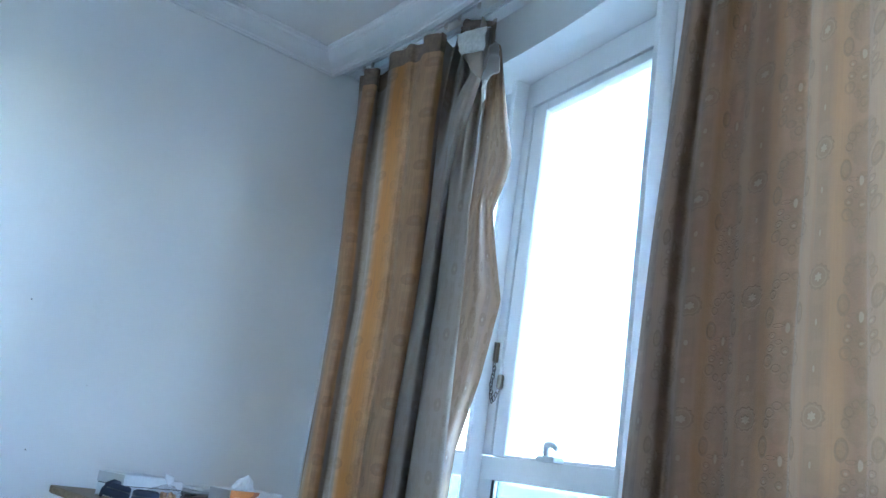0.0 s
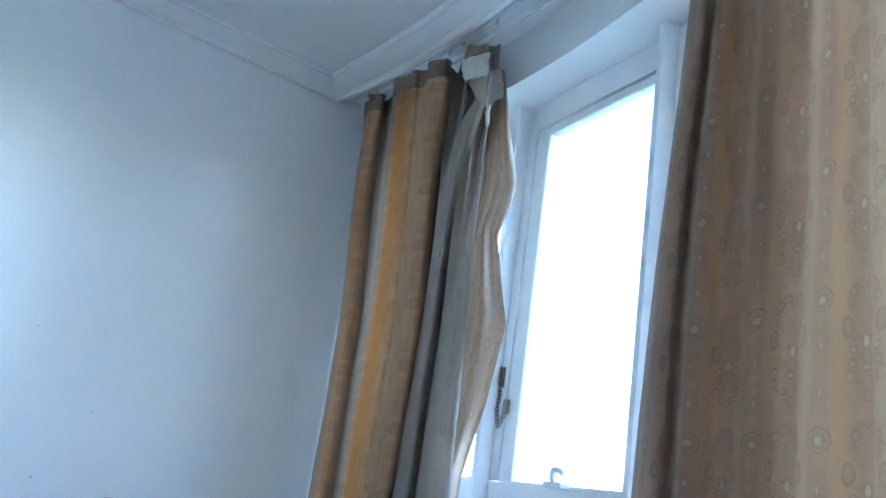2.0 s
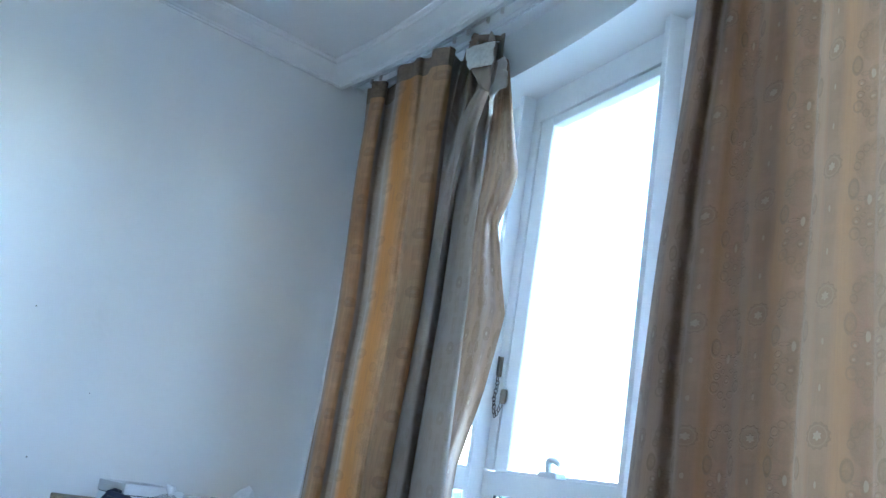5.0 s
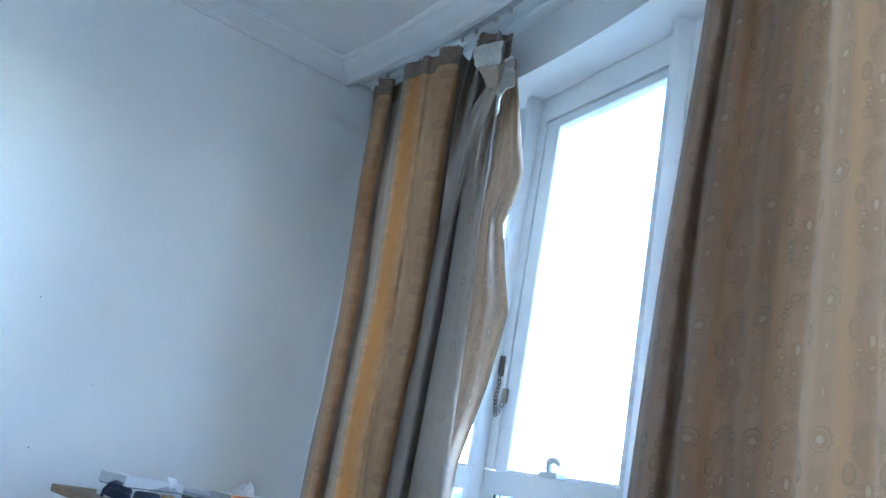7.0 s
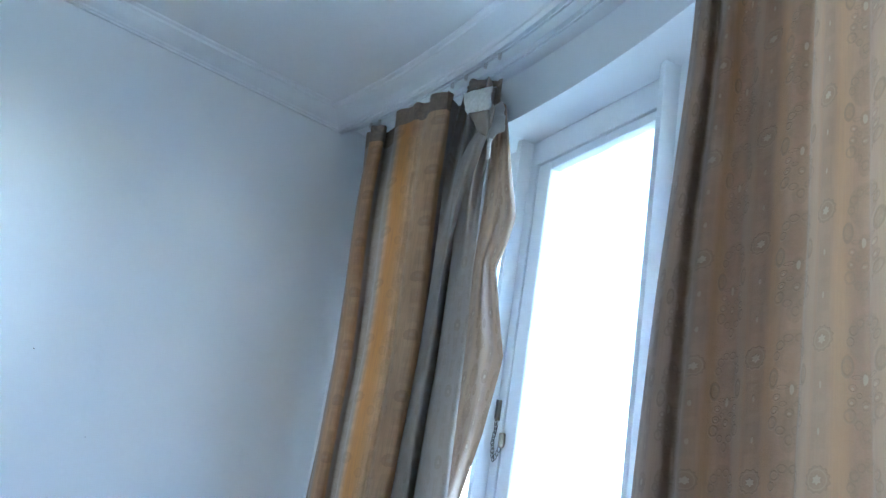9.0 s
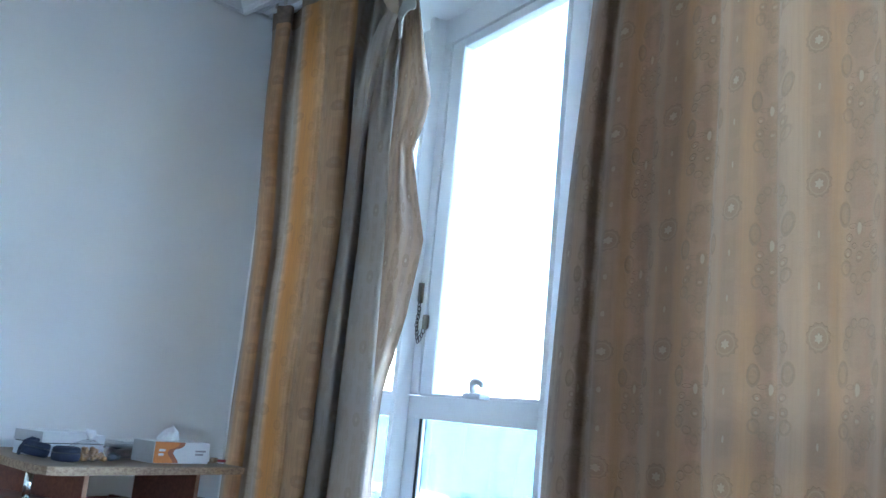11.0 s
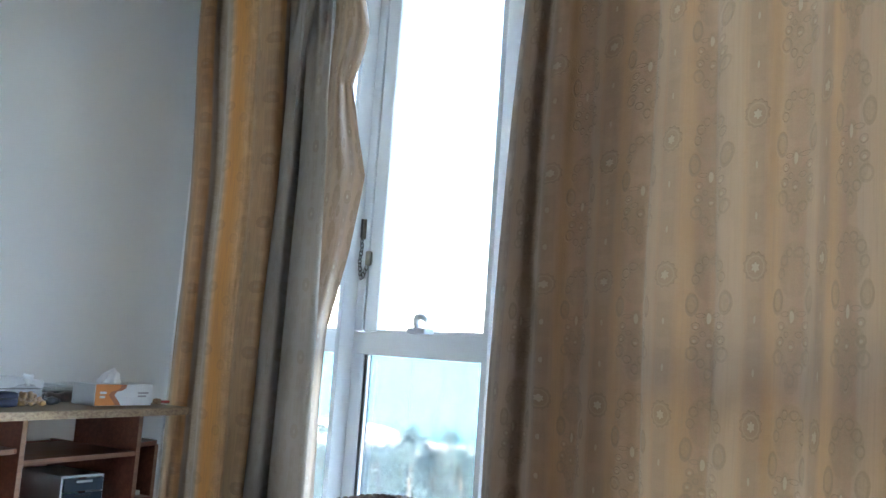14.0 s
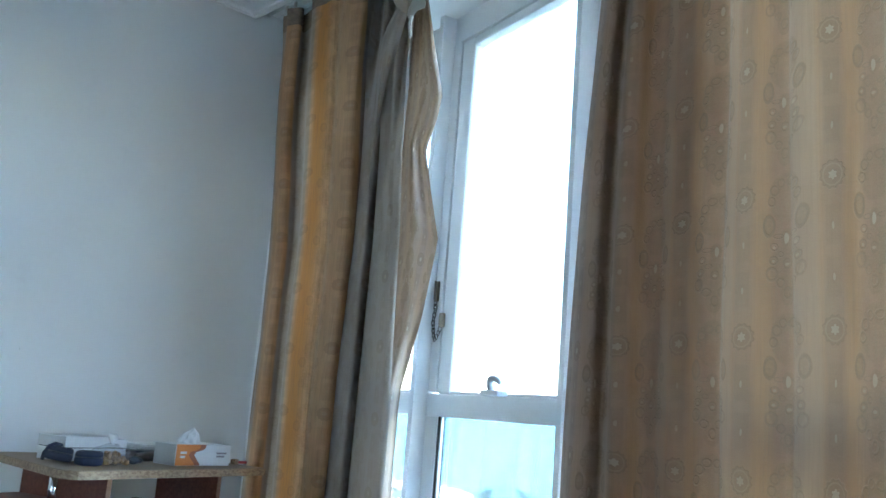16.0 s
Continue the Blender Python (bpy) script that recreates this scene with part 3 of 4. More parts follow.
FAR_FOLDS = [(-0.80, 0.05), (-0.72, 0.03), (-0.72, 0.0), (-0.85, -0.04), (-1.3, -0.058), (-1.75, -0.052), (-2.05, -0.028), (-2.15, 0.01), (-2.35, 0.04), (-2.65, 0.045), (-2.9, 0.03), (-2.98, -0.005), (-3.05, -0.045), (-3.25, -0.075), (-3.7, -0.088), (-4.3, -0.078), (-4.9, -0.066), (-5.25, -0.048),
             (-5.6, -0.066), (-6.3, -0.064), (-6.8, -0.045), (-7.02, 0.0), (-7.2, 0.06), (-7.8, 0.085), (-8.6, 0.08), (-9.3, 0.07), (-10.0, 0.06)]
FAR_STARS = [(-1.45, -2), (-3.5, -1), (-6.55, 0), (-8.2, 1)]
LEAN = ((2.7, 1.0), (2.3, 0.75), (1.9, 0.34), (1.57, 0.06), (1.0, 0.0), (0.06, 0.05))


def far_lean(a, z):
    """The cloth swings towards the wall as it rises; its leading part hangs plumb."""
    return float(np.interp(-z, [-p[0] for p in LEAN], [p[1] for p in LEAN])) * ease(a, -8.5, -6.0)


# grey marks recessed folds and turned edges, their shade put into the colour
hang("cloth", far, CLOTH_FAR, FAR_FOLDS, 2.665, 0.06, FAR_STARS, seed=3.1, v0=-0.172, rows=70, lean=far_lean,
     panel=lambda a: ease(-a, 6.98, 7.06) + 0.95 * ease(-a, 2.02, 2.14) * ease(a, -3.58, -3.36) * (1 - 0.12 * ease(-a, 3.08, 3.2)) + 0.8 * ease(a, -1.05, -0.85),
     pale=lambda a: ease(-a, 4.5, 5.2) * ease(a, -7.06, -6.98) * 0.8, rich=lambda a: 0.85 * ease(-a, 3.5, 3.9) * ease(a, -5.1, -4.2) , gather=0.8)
# strip added behind the edge, stops light leaking between cloth and wall
hang("leak_blocking_strip", far, CLOTH, [(-2.0, 0.075), (-1.6, 0.10), (-1.1, 0.11), (-0.5, 0.12)], 2.60, 0.06, [(-2.0, 0), (-0.5, 0.8)][::-1], seed=3.1, rows=30, gather=1.0, panel=lambda a: 0.6, label="strip added by the wall to block light leaking past the edge")
# dark strip laid over the cloth's top for the shade under the cornice
hang("stiff_heading", far, HEADING, [(x, y - 0.008) for x, y in FAR_FOLDS[:22]], 2.668, 2.585, FAR_STARS, seed=3.1, rows=6, lean=far_lean, gather=0.8, label="brown pleated heading, soil and the cornice's shade in its colour")


def sheet(name, parent, material, edge_l, edge_r, depth, z_top, z_bot, cols=22, rows=70, label="", waves=2.0, seed=1.0, ripple=0.014, grey=0.0):
    """A loose flap of cloth between two drooping edges, given as angle against height."""
    bm = bmesh.new()
    uv = bm.loops.layers.uv.new("cloth")
    col = bm.verts.layers.float.new("panel")
    grid = []
    for r in range(rows + 1):
        z = z_top + (z_bot - z_top) * r / rows
        al, ar = edge_l(z), edge_r(z)
        row = []
        for c in range(cols + 1):
            f = c / cols
            d = depth(f, z) + ripple * math.sin(f * waves * 2 * math.pi + z * 2.1) + noise.noise((f * 3 + seed, z * 2.5, seed)) * 0.02
            vert = bm.verts.new(polar(R_CURTAIN + d, al + (ar - al) * f + SKEW * d, z + 0.02 * math.sin(f * 3)))
            vert[col] = grey
            row.append((vert, f * 0.3, z))
        grid.append(row)
    for p, q in zip(grid, grid[1:]):
        for i in range(cols):
            quad = (p[i], p[i + 1], q[i + 1], q[i])
            f = bm.faces.new([v[0] for v in quad])
            for lp, v in zip(f.loops, quad):
                lp[uv].uv = v[1:]
    return part(name, bm, material, parent, label, True)


def track(pairs):
    zs, vs = [p[0] for p in pairs], [p[1] for p in pairs]
    return lambda z: float(np.interp(-z, [-q for q in zs], vs))


# lining sheet added behind the leading folds to stop light coming through
hang("blocking_lining", far, LINING, [(x, y + 0.03) for x, y in FAR_FOLDS[14:]], 2.62, 0.08, [(-6.0, 0), (-7.6, 1)], seed=3.1, rows=40, sub=5, lean=far_lean, gather=0.6, label="pale lining added at the back to block window light")
# loose leading edge: a backlit outer flap, a pale swag over it and the stiff heading folded forward
# extra sheet, added to dim the window light through the loose edge
sheet("edge_blocking_lining", far, LINING, track([(2.60, -9.6), (0.08, -9.9)]),
      track([(2.60, -10.1), (2.25, -11.0), (2.06, -11.7), (1.88, -11.0), (1.55, -12.1), (1.3, -11.5), (1.05, -10.6), (0.08, -10.9)]),
      lambda f, z: 0.04 + 0.09 * f, 2.58, 0.08, waves=1.0, label="pale lining added behind the edge to dim it")
sheet("loose_edge", far, CLOTH, track([(2.60, -9.8), (2.2, -10.0), (1.7, -9.9), (1.0, -9.7), (0.06, -9.8)]),
      track([(2.60, -10.3), (2.45, -10.8), (2.25, -11.5), (2.06, -12.25), (1.97, -12.0), (1.88, -11.45), (1.72, -12.0), (1.55, -12.7), (1.3, -12.05), (1.05, -11.05), (0.8, -11.0), (0.06, -11.35)]),
      lambda f, z: 0.03 + 0.05 * f - 0.035 * math.sin(f * 3.1) * ease(2.4 - z, 0, 0.5), 2.55, 0.06, waves=1.0, ripple=0.006, grey=0.4)


def fan(name, label):
    """Folds that fall from the pinched corner of the torn edge and spread as they drop."""
    bm = bmesh.new()
    uv = bm.loops.layers.uv.new("cloth")
    col = bm.verts.layers.float.new("panel")
    rows, cols = 80, 64
    left = track([(2.62, -7.6), (2.45, -7.25), (2.17, -7.0), (1.57, -6.95), (1.0, -6.5), (0.06, -6.3)])
    right = track([(2.62, -9.9), (2.45, -9.9), (2.34, -10.1), (2.17, -9.95), (1.85, -10.15), (1.57, -10.5), (1.0, -10.85), (0.06, -11.0)])
    across = ((0.0, 0.05), (0.06, -0.01), (0.2, -0.045), (0.34, -0.04), (0.40, 0.0), (0.425, 0.025), (0.45, -0.01), (0.55, -0.045), (0.72, -0.062), (0.88, -0.062), (0.96, -0.054), (1.0, -0.045))
    fold = [p for p in spline(across, 6)]
    grid = []
    for r in range(rows + 1):
        z = 2.57 + (0.06 - 2.57) * r / rows
        open_ = ease(2.36 - z, 0.0, 0.55)
        row = []
        for c in range(cols + 1):
            f = c / cols
            g = f ** (1.0 - 0.45 * (1 - open_) * ease(2.36 - z, -0.1, 0.02))
            a = left(z) + (right(z) - left(z)) * g
            full = float(np.interp(g, [p[0] for p in fold], [p[1] for p in fold]))
            bunch = -0.05 - 0.035 * math.cos(2 * math.pi * (2.6 * g + 0.1))
            d = bunch + (full - bunch) * open_
            d += noise.noise((g * 4, z * 2.5, 7)) * 0.014
            v = bm.verts.new(polar(R_CURTAIN + d, a + SKEW * d, z))
            # all grey, the folds' shade and the reverse in one colour
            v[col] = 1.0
            row.append((v, 0.145 * 1.5 + 0.36 * f, z))
        grid.append(row)
    for p, q in zip(grid, grid[1:]):
        for i in range(cols):
            quad = (p[i], p[i + 1], q[i + 1], q[i])
            fc = bm.faces.new([v[0] for v in quad])
            for lp, v in zip(fc.loops, quad):
                lp[uv].uv = (v[1], v[2] - 0.172)
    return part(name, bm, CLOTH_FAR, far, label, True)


fan("fallen_folds", "folds falling from the torn corner, reverse and shade in one grey")
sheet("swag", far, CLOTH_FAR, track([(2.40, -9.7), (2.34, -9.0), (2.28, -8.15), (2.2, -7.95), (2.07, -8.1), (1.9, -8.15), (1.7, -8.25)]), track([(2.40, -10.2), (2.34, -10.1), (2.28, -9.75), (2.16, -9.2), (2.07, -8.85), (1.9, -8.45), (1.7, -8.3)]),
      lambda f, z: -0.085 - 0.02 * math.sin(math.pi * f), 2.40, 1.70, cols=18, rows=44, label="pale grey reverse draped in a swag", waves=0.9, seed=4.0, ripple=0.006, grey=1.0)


def crumple(bm, amount, scale, seed):
    for v in bm.verts:
        v.co += Vector((noise.noise((v.co.x * scale, v.co.y * scale, v.co.z * scale + seed)), noise.noise((v.co.y * scale + 9, v.co.z * scale, seed)), noise.noise((v.co.z * scale + 5, v.co.x * scale, seed)))) * amount
    return bm


def patch(w, h, nx, ny):
    bm = bmesh.new()
    bmesh.ops.create_grid(bm, x_segments=nx, y_segments=ny, size=0.5, matrix=Matrix.Diagonal((w, h, 1, 1)))
    return bm


def flap(name, corners, mat, label, seed, bulge=0.02, thick=0.004, n=12, grey=0.9):
    """A stiff crumpled piece of cloth between four corners, each an angle, an offset into the room and a height."""
    bm = bmesh.new()
    col = bm.verts.layers.float.new("panel")
    pts = [polar(R_CURTAIN + d, a + SKEW * d, z) for a, d, z in corners]
    out = (polar(1, corners[0][0]) - polar(0, 0)).normalized()
    rows = []
    for i in range(n + 1):
        row = []
        for j in range(n + 1):
            u, v = j / n, i / n
            p = pts[0].lerp(pts[1], u).lerp(pts[3].lerp(pts[2], u), v)
            row.append(bm.verts.new(p - out * bulge * math.sin(math.pi * u) * (0.4 + 0.6 * math.sin(math.pi * v))))
        rows.append(row)
    for a, b in zip(rows, rows[1:]):
        for j in range(n):
            bm.faces.new((a[j], a[j + 1], b[j + 1], b[j]))
    for v in bm.verts:
        v[col] = grey
    bm = crumple(bm, 0.009, 32, seed)
    ext = bmesh.ops.extrude_face_region(bm, geom=bm.faces[:])
    bmesh.ops.translate(bm, verts=[g for g in ext["geom"] if isinstance(g, bmesh.types.BMVert)], vec=out * thick)
    return part(name, bm, mat, far, label, True)


flap("heading_fold", [(-7.6, -0.02, 2.69), (-9.9, 0.02, 2.63), (-9.9, -0.06, 2.53), (-7.7, -0.08, 2.57)], HEADING, "", 7.0, 0.01)
flap("heading_tape", [(-7.55, -0.11, 2.535), (-9.75, -0.10, 2.50), (-9.85, -0.12, 2.385), (-8.2, -0.13, 2.41)], TAPE, "frayed off-white heading tape", 1.0)
flap("heading_neck", [(-8.35, -0.12, 2.42), (-9.75, -0.11, 2.40), (-9.85, -0.09, 2.31), (-9.3, -0.10, 2.33)], CLOTH_FAR, "", 3.0, 0.015)
flap("torn_heading", [(-9.75, -0.07, 2.44), (-10.4, -0.03, 2.48), (-10.9, -0.05, 2.33), (-9.95, -0.10, 2.27)], LINING, "torn white heading hanging loose", 5.0, 0.02)
flap("loose_tape", [(-10.0, -0.10, 2.29), (-10.2, -0.09, 2.29), (-10.3, -0.09, 2.21), (-10.22, -0.09, 2.20)], TAPE, "", 2.0, 0.004, n=5)

near = tagged(empty("curtain", pose(0, 0, 0)), "striped beige jacquard curtain with woven stars and scrolls", "curtain", "curtains at the window")
# folds past -33 are unseen, run on to cut light from the added bays
NEAR_FOLDS = [(-21.3, 0.035), (-21.4, -0.01), (-21.7, -0.034), (-22.1, -0.022), (-22.4, 0.014), (-22.55, 0.004), (-22.75, -0.04), (-23.1, -0.03), (-23.5, -0.004), (-23.9, 0.004), (-24.35, -0.012), (-24.8, -0.01), (-25.4, -0.018), (-25.95, -0.003), (-26.1, -0.012),
              (-26.5, -0.024), (-27.0, -0.014), (-27.62, 0.004), (-27.75, -0.012), (-28.1, -0.026), (-28.7, -0.012), (-29.2, 0.006), (-29.75, 0.012), (-29.95, -0.028), (-30.5, -0.022), (-31.0, -0.012), (-31.6, -0.002), (-32.4, -0.02), (-33.4, -0.03),
              (-34.6, 0.02), (-35.6, -0.03), (-37.0, 0.02), (-38.4, -0.03), (-39.8, 0.02), (-41.2, -0.03), (-42.6, 0.02), (-44.0, -0.03)] + [(-44.0 - 1.5 * i, 0.02 if i % 2 else -0.03) for i in range(1, 6)]
NEAR_STARS = [(-21.6, -3), (-22.2, -2.5), (-22.9, -2), (-23.75, -1.5), (-24.65, -1), (-25.8, -0.5), (-26.5, 0), (-27.55, 0.5), (-28.2, 0.79), (-28.57, 1), (-28.94, 1.21), (-29.45, 1.5), (-29.95, 2), (-30.5, 2.5), (-31.46, 3), (-44.0, 11), (-51.5, 15)]
# leading folds greyed, their shade put into the colour
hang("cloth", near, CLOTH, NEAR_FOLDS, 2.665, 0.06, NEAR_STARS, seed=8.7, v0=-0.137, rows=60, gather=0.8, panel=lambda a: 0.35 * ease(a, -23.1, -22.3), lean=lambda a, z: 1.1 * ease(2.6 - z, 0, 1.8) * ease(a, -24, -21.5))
# another added sheet, keeps light from passing the near leading folds
hang("blocking_lining", near, LINING, [(x - 0.15, y + 0.028) for x, y in NEAR_FOLDS[:14]], 2.62, 0.08, NEAR_STARS, seed=8.7, rows=40, sub=5, gather=0.8, label="pale lining added at the back to block window light", lean=lambda a, z: 1.1 * ease(2.6 - z, 0, 1.8) * ease(a, -24, -21.5))

# out of sight; added to keep the next bay's light off the corner wall
hang("hidden_return", near, CLOTH, [(-21.35, 0.03), (-22.4, 0.085), (-23.2, 0.12), (-24.4, 0.20), (-24.9, 0.235)], 2.515, 0.23, [(-21.35, 0), (-24.9, 1.5)], seed=8.7, rows=40, gather=1.0, label="unseen return of the cloth that keeps window light off the corner")

# two ceiling tracks with their gliders
for r in (5.560, 5.635):
    rail = tagged(empty("curtain_rail"), "white aluminium curtain track screwed to the recess", "curtain rail", "curtain tracks")
    part("channel", arc_body([(r - 0.010, 2.712), (r - 0.010, 2.735), (r + 0.010, 2.735), (r + 0.010, 2.712), (r + 0.004, 2.712), (r + 0.004, 2.724), (r - 0.004, 2.724), (r - 0.004, 2.712)], 1.4, -73, 0.5), ALU, rail)
    for a in ([-0.2, -0.9, -2.3, -3.4, -5.0, -6.6, -7.6, -9.0, -10.0] if r < 5.6 else [-17.6, -18.1, -21.5, -24, -27]):
        part("glider", box(-0.006, 0.006, -0.004, 0.004, -0.032, 0, 0.001, Matrix.Translation(polar(r, a, 2.722)) @ pose(0, 0, 0, 0, 0, a)), WHITEPLASTIC, rail)

# ---- window fittings ----
lock = tagged(empty("window_chain", MAIN_WIN), "small steel restrictor chain with its bolt hanging on the window frame", "chain")
part("bolt_plate", box(0.040, 0.062, 0.020, 0.030, 1.40, 1.475, 0.003), BRASS, lock)
part("bolt", lathe([(0.004, 0), (0.004, 0.07)], 10, Matrix.Translation((0.050, 0.016, 1.405))), STEEL, lock)


def chain_link(p, turned):
    pts = [(0.006 * math.cos(t), 0.0, 0.011 * math.sin(t)) for t in np.linspace(0, 2 * math.pi, 12, endpoint=False)]
    bm = tube(pts, 0.0017, 5, True)
    bm.transform(Matrix.Translation(p) @ pose(0, 0, 0, 0, 0, 80 if turned else 10))
    part("link", bm, STEEL, lock)


for j in range(9):
    chain_link((0.048 + 0.0045 * math.sin(j), 0.022, 1.392 - j * 0.0145), j % 2)
for j, (x, z) in enumerate(((0.062, 1.262), (0.074, 1.268), (0.085, 1.281), (0.094, 1.295))):
    chain_link((x, 0.022, z), j % 2)
keeper = part("keeper", box(0.092, 0.116, 0.012, 0.032, 1.300, 1.355, 0.009), BRASS, lock)
handle = part("casement_handle", box(0.415, 0.515, -0.004, 0.040, 1.062, 1.082, 0.008), PAINTED, MAIN_ROOT, "grey enamelled casement handle")
part("lever", tube([(0.462, 0.012, 1.074), (0.459, 0.006, 1.094), (0.464, 0.0, 1.107), (0.480, -0.008, 1.115), (0.506, -0.014, 1.117), (0.530, -0.018, 1.113), (0.550, -0.022, 1.104)], [0.0135, 0.0125, 0.012, 0.0115, 0.011, 0.010, 0.009], 10), PAINTED, handle, smooth=True)

# ---- desk ----
DESK = Matrix(((0.966, -0.259, 0, 1.195), (0.259, 0.966, 0, 2.66), (0, 0, 1, 0), (0, 0, 0, 1)))
desk = tagged(empty("computer_desk", DESK), "brown laminate desk with open shelves and a worn chipboard top", "desk")


def rounded(pts, radii, seg=6):
    out = []
    n = len(pts)
    for i, (p, r) in enumerate(zip(pts, radii)):
        a, b, c = Vector(pts[i - 1]), Vector(p), Vector(pts[(i + 1) % n])
        if r <= 0:
            out.append(tuple(b))
            continue
        u, v = (a - b).normalized(), (c - b).normalized()
        for s in range(seg + 1):
            t = s / seg
            out.append(tuple((b + u * r) * (1 - t) ** 2 + b * 2 * t * (1 - t) + (b + v * r) * t * t))
    return out


outline = rounded([(-0.19, -0.05), (0.635, -0.05), (0.635, 0.45), (-0.02, 0.60)], [0.10, 0.02, 0, 0])
part("desk_top", extrude_outline(outline, 0.729, 0.754, 0.0015), TOPMAT, desk)
bm = extrude_outline([(x, y) for x, y in rounded([(-0.194, -0.054), (0.639, -0.054), (0.639, 0.44), (-0.024, 0.59)], [0.10, 0.02, 0, 0])], 0.7285, 0.752, 0.001)
part("top_edge", bm, CHIP, desk, "chipped bare chipboard edge")
D = 0.42


def panel(name, x0, x1, y0, y1, z0, z1, edge=True, mat=WOOD):
    ob = part(name, box(x0, x1, y0, y1, z0, z1, 0.0008), mat, desk)
    if edge:
        part("edge_band", box(x0 + 0.0005, x1 - 0.0005, y0 - 0.0015, y0 + 0.0005, z0 + 0.0005, z1 - 0.0005), EDGE, ob)
    return ob


panel("divider", -0.009, 0.009, 0.0, D, 0.0, 0.7285)
panel("divider", 0.449, 0.467, 0.0, D, 0.0, 0.606)
panel("divider", 0.449, 0.467, 0.0, 0.30, 0.6062, 0.7285)
panel("side_panel", -0.190, -0.174, 0.0, D, 0.0, 0.640)
panel("side_panel", 0.556, 0.572, 0.02, D - 0.1, 0.0, 0.620)
panel("shelf", 0.009, 0.4488, 0.002, 0.34, 0.590, 0.606)
panel("shelf", 0.009, 0.449, 0.002, D, 0.355, 0.372)
panel("shelf", 0.009, 0.449, 0.002, D, 0.085, 0.101)
for z in (0.625, 0.432, 0.2):
    bm = extrude_outline(rounded([(-0.174, -0.004), (-0.009, 0.010), (-0.009, D), (-0.174, D)], [0.0, 0, 0, 0]), z, z + 0.016, 0.001)
    s = part("shelf", bm, WOOD, desk)
    part("edge_band", extrude_outline([(-0.173, -0.0055), (-0.02, 0.0075), (-0.02, 0.0085), (-0.173, -0.0045)], z + 0.0005, z + 0.0155), EDGE, s)
for z in (0.618, 0.428, 0.2):
    bm = extrude_outline(rounded([(0.467, 0.0), (0.574, 0.02), (0.574, D - 0.1), (0.467, D - 0.1)], [0, 0.02, 0, 0]), z, z + 0.016, 0.001)
    part("shelf", bm, WOOD, desk)
part("back_panel", box(0.009, 0.449, D, D + 0.006, 0.42, 0.600), WOOD, desk)
part("back_panel", box(-0.19, 0.572, D + 0.001, D + 0.007, 0.0, 0.42), WOOD, desk)
post = part("chrome_post", lathe([(0.012, 0.652), (0.012, 0.729)], 16, Matrix.Translation((-0.150, 0.06, 0))), CHROME, desk, smooth=True)
part("flange", lathe([(0.022, 0.640), (0.022, 0.645), (0.013, 0.652)], 16, Matrix.Translation((-0.150, 0.06, 0))), CHROME, desk)
cab = tagged(empty("side_cabinet", DESK), "low brown laminate cabinet beside the desk", "cabinet")
part("body", box(-0.62, -0.195, 0.02, 0.45, 0.0, 0.625, 0.001), SHADEDWOOD, cab)
part("top", box(-0.625, -0.193, 0.015, 0.45, 0.626, 0.642, 0.001), SHADEDWOOD, cab)

# ---- bed and blanket ----
BED = Matrix.Translation((0.29, 0.80, 0)) @ pose(0, 0, 0, 0, 0, -27)
bed = tagged(empty("bed", BED), "low bed with a beige sheet under the window", "bed")
part("mattress", box(-0.70, 0.70, -1.50, 0.62, 0.28, 0.50, 0.06, seg=4), MATTRESS, bed, smooth=True)
part("bed_base", box(-0.68, 0.68, -1.48, 0.60, 0.0, 0.28, 0.02), WOOD, bed)


def knit_blanket():
    """A heap of chunky knit, ribbed along its rows of loops."""
    nx, ny = 860, 520
    o = Vector((0.345, 1.08, 0.0))
    ex = Vector((0.53, -0.85, 0)).normalized()
    ey = Vector((0.85, 0.53, 0)).normalized()
    verts, faces = [], []
    for j in range(ny + 1):
        for i in range(nx + 1):
            s, q = -0.08 + 0.96 * i / nx, -0.30 + 0.70 * j / ny
            main = 0.085 * math.exp(-((s - 0.44) / 0.15) ** 2) + 0.055 * math.exp(-((s - 0.60) / 0.12) ** 2)
            lump = 0.026 * math.exp(-((s - 0.05) / 0.05) ** 2 - ((q - 0.28) / 0.08) ** 2)
            ridge = math.exp(-((q - 0.30) / 0.17) ** 2)
            base = 0.505 + 0.192 * ridge * ease(s, -0.045, 0.03) * ease(0.88 - s, 0, 0.16) + main * ridge + lump
            base += noise.noise((s * 5, q * 5, 2)) * 0.012
            edge = min(ease(s, -0.08, -0.03), ease(0.88 - s, 0, 0.08), ease(q, -0.30, -0.24), ease(0.40 - q, 0, 0.05))
            row = (q + s * 0.42 + 0.004 * noise.noise((s * 9, q * 9, 6))) / 0.0205
            rib = abs(math.sin(math.pi * row))
            side = 1 if row % 1.0 > 0.5 else -1
            loop = abs(math.sin(math.pi * ((s * 0.9 - q * 0.38) / 0.0112 + side * 0.45 * (row % 1.0))))
            fuzz = noise.noise((s * 260, q * 260, 1)) * 0.0012
            z = 0.505 + (base - 0.497) * edge + edge * (0.0105 * rib ** 0.75 * (0.30 + 0.70 * loop ** 0.75) + fuzz)
            verts.append(o + ex * s + ey * q + Vector((0, 0, z)))
    for j in range(ny):
        for i in range(nx):
            a = j * (nx + 1) + i
            faces.append((a, a + 1, a + nx + 2, a + nx + 1))
    me = bpy.data.meshes.new("blanket")
    me.from_pydata(verts, [], faces)
    me.materials.append(WOOL)
    me.polygons.foreach_set("use_smooth", [True] * len(faces))
    return tagged(new("blanket", me), "chunky knitted taupe blanket heaped on the bed", "blanket")


knit_blanket()


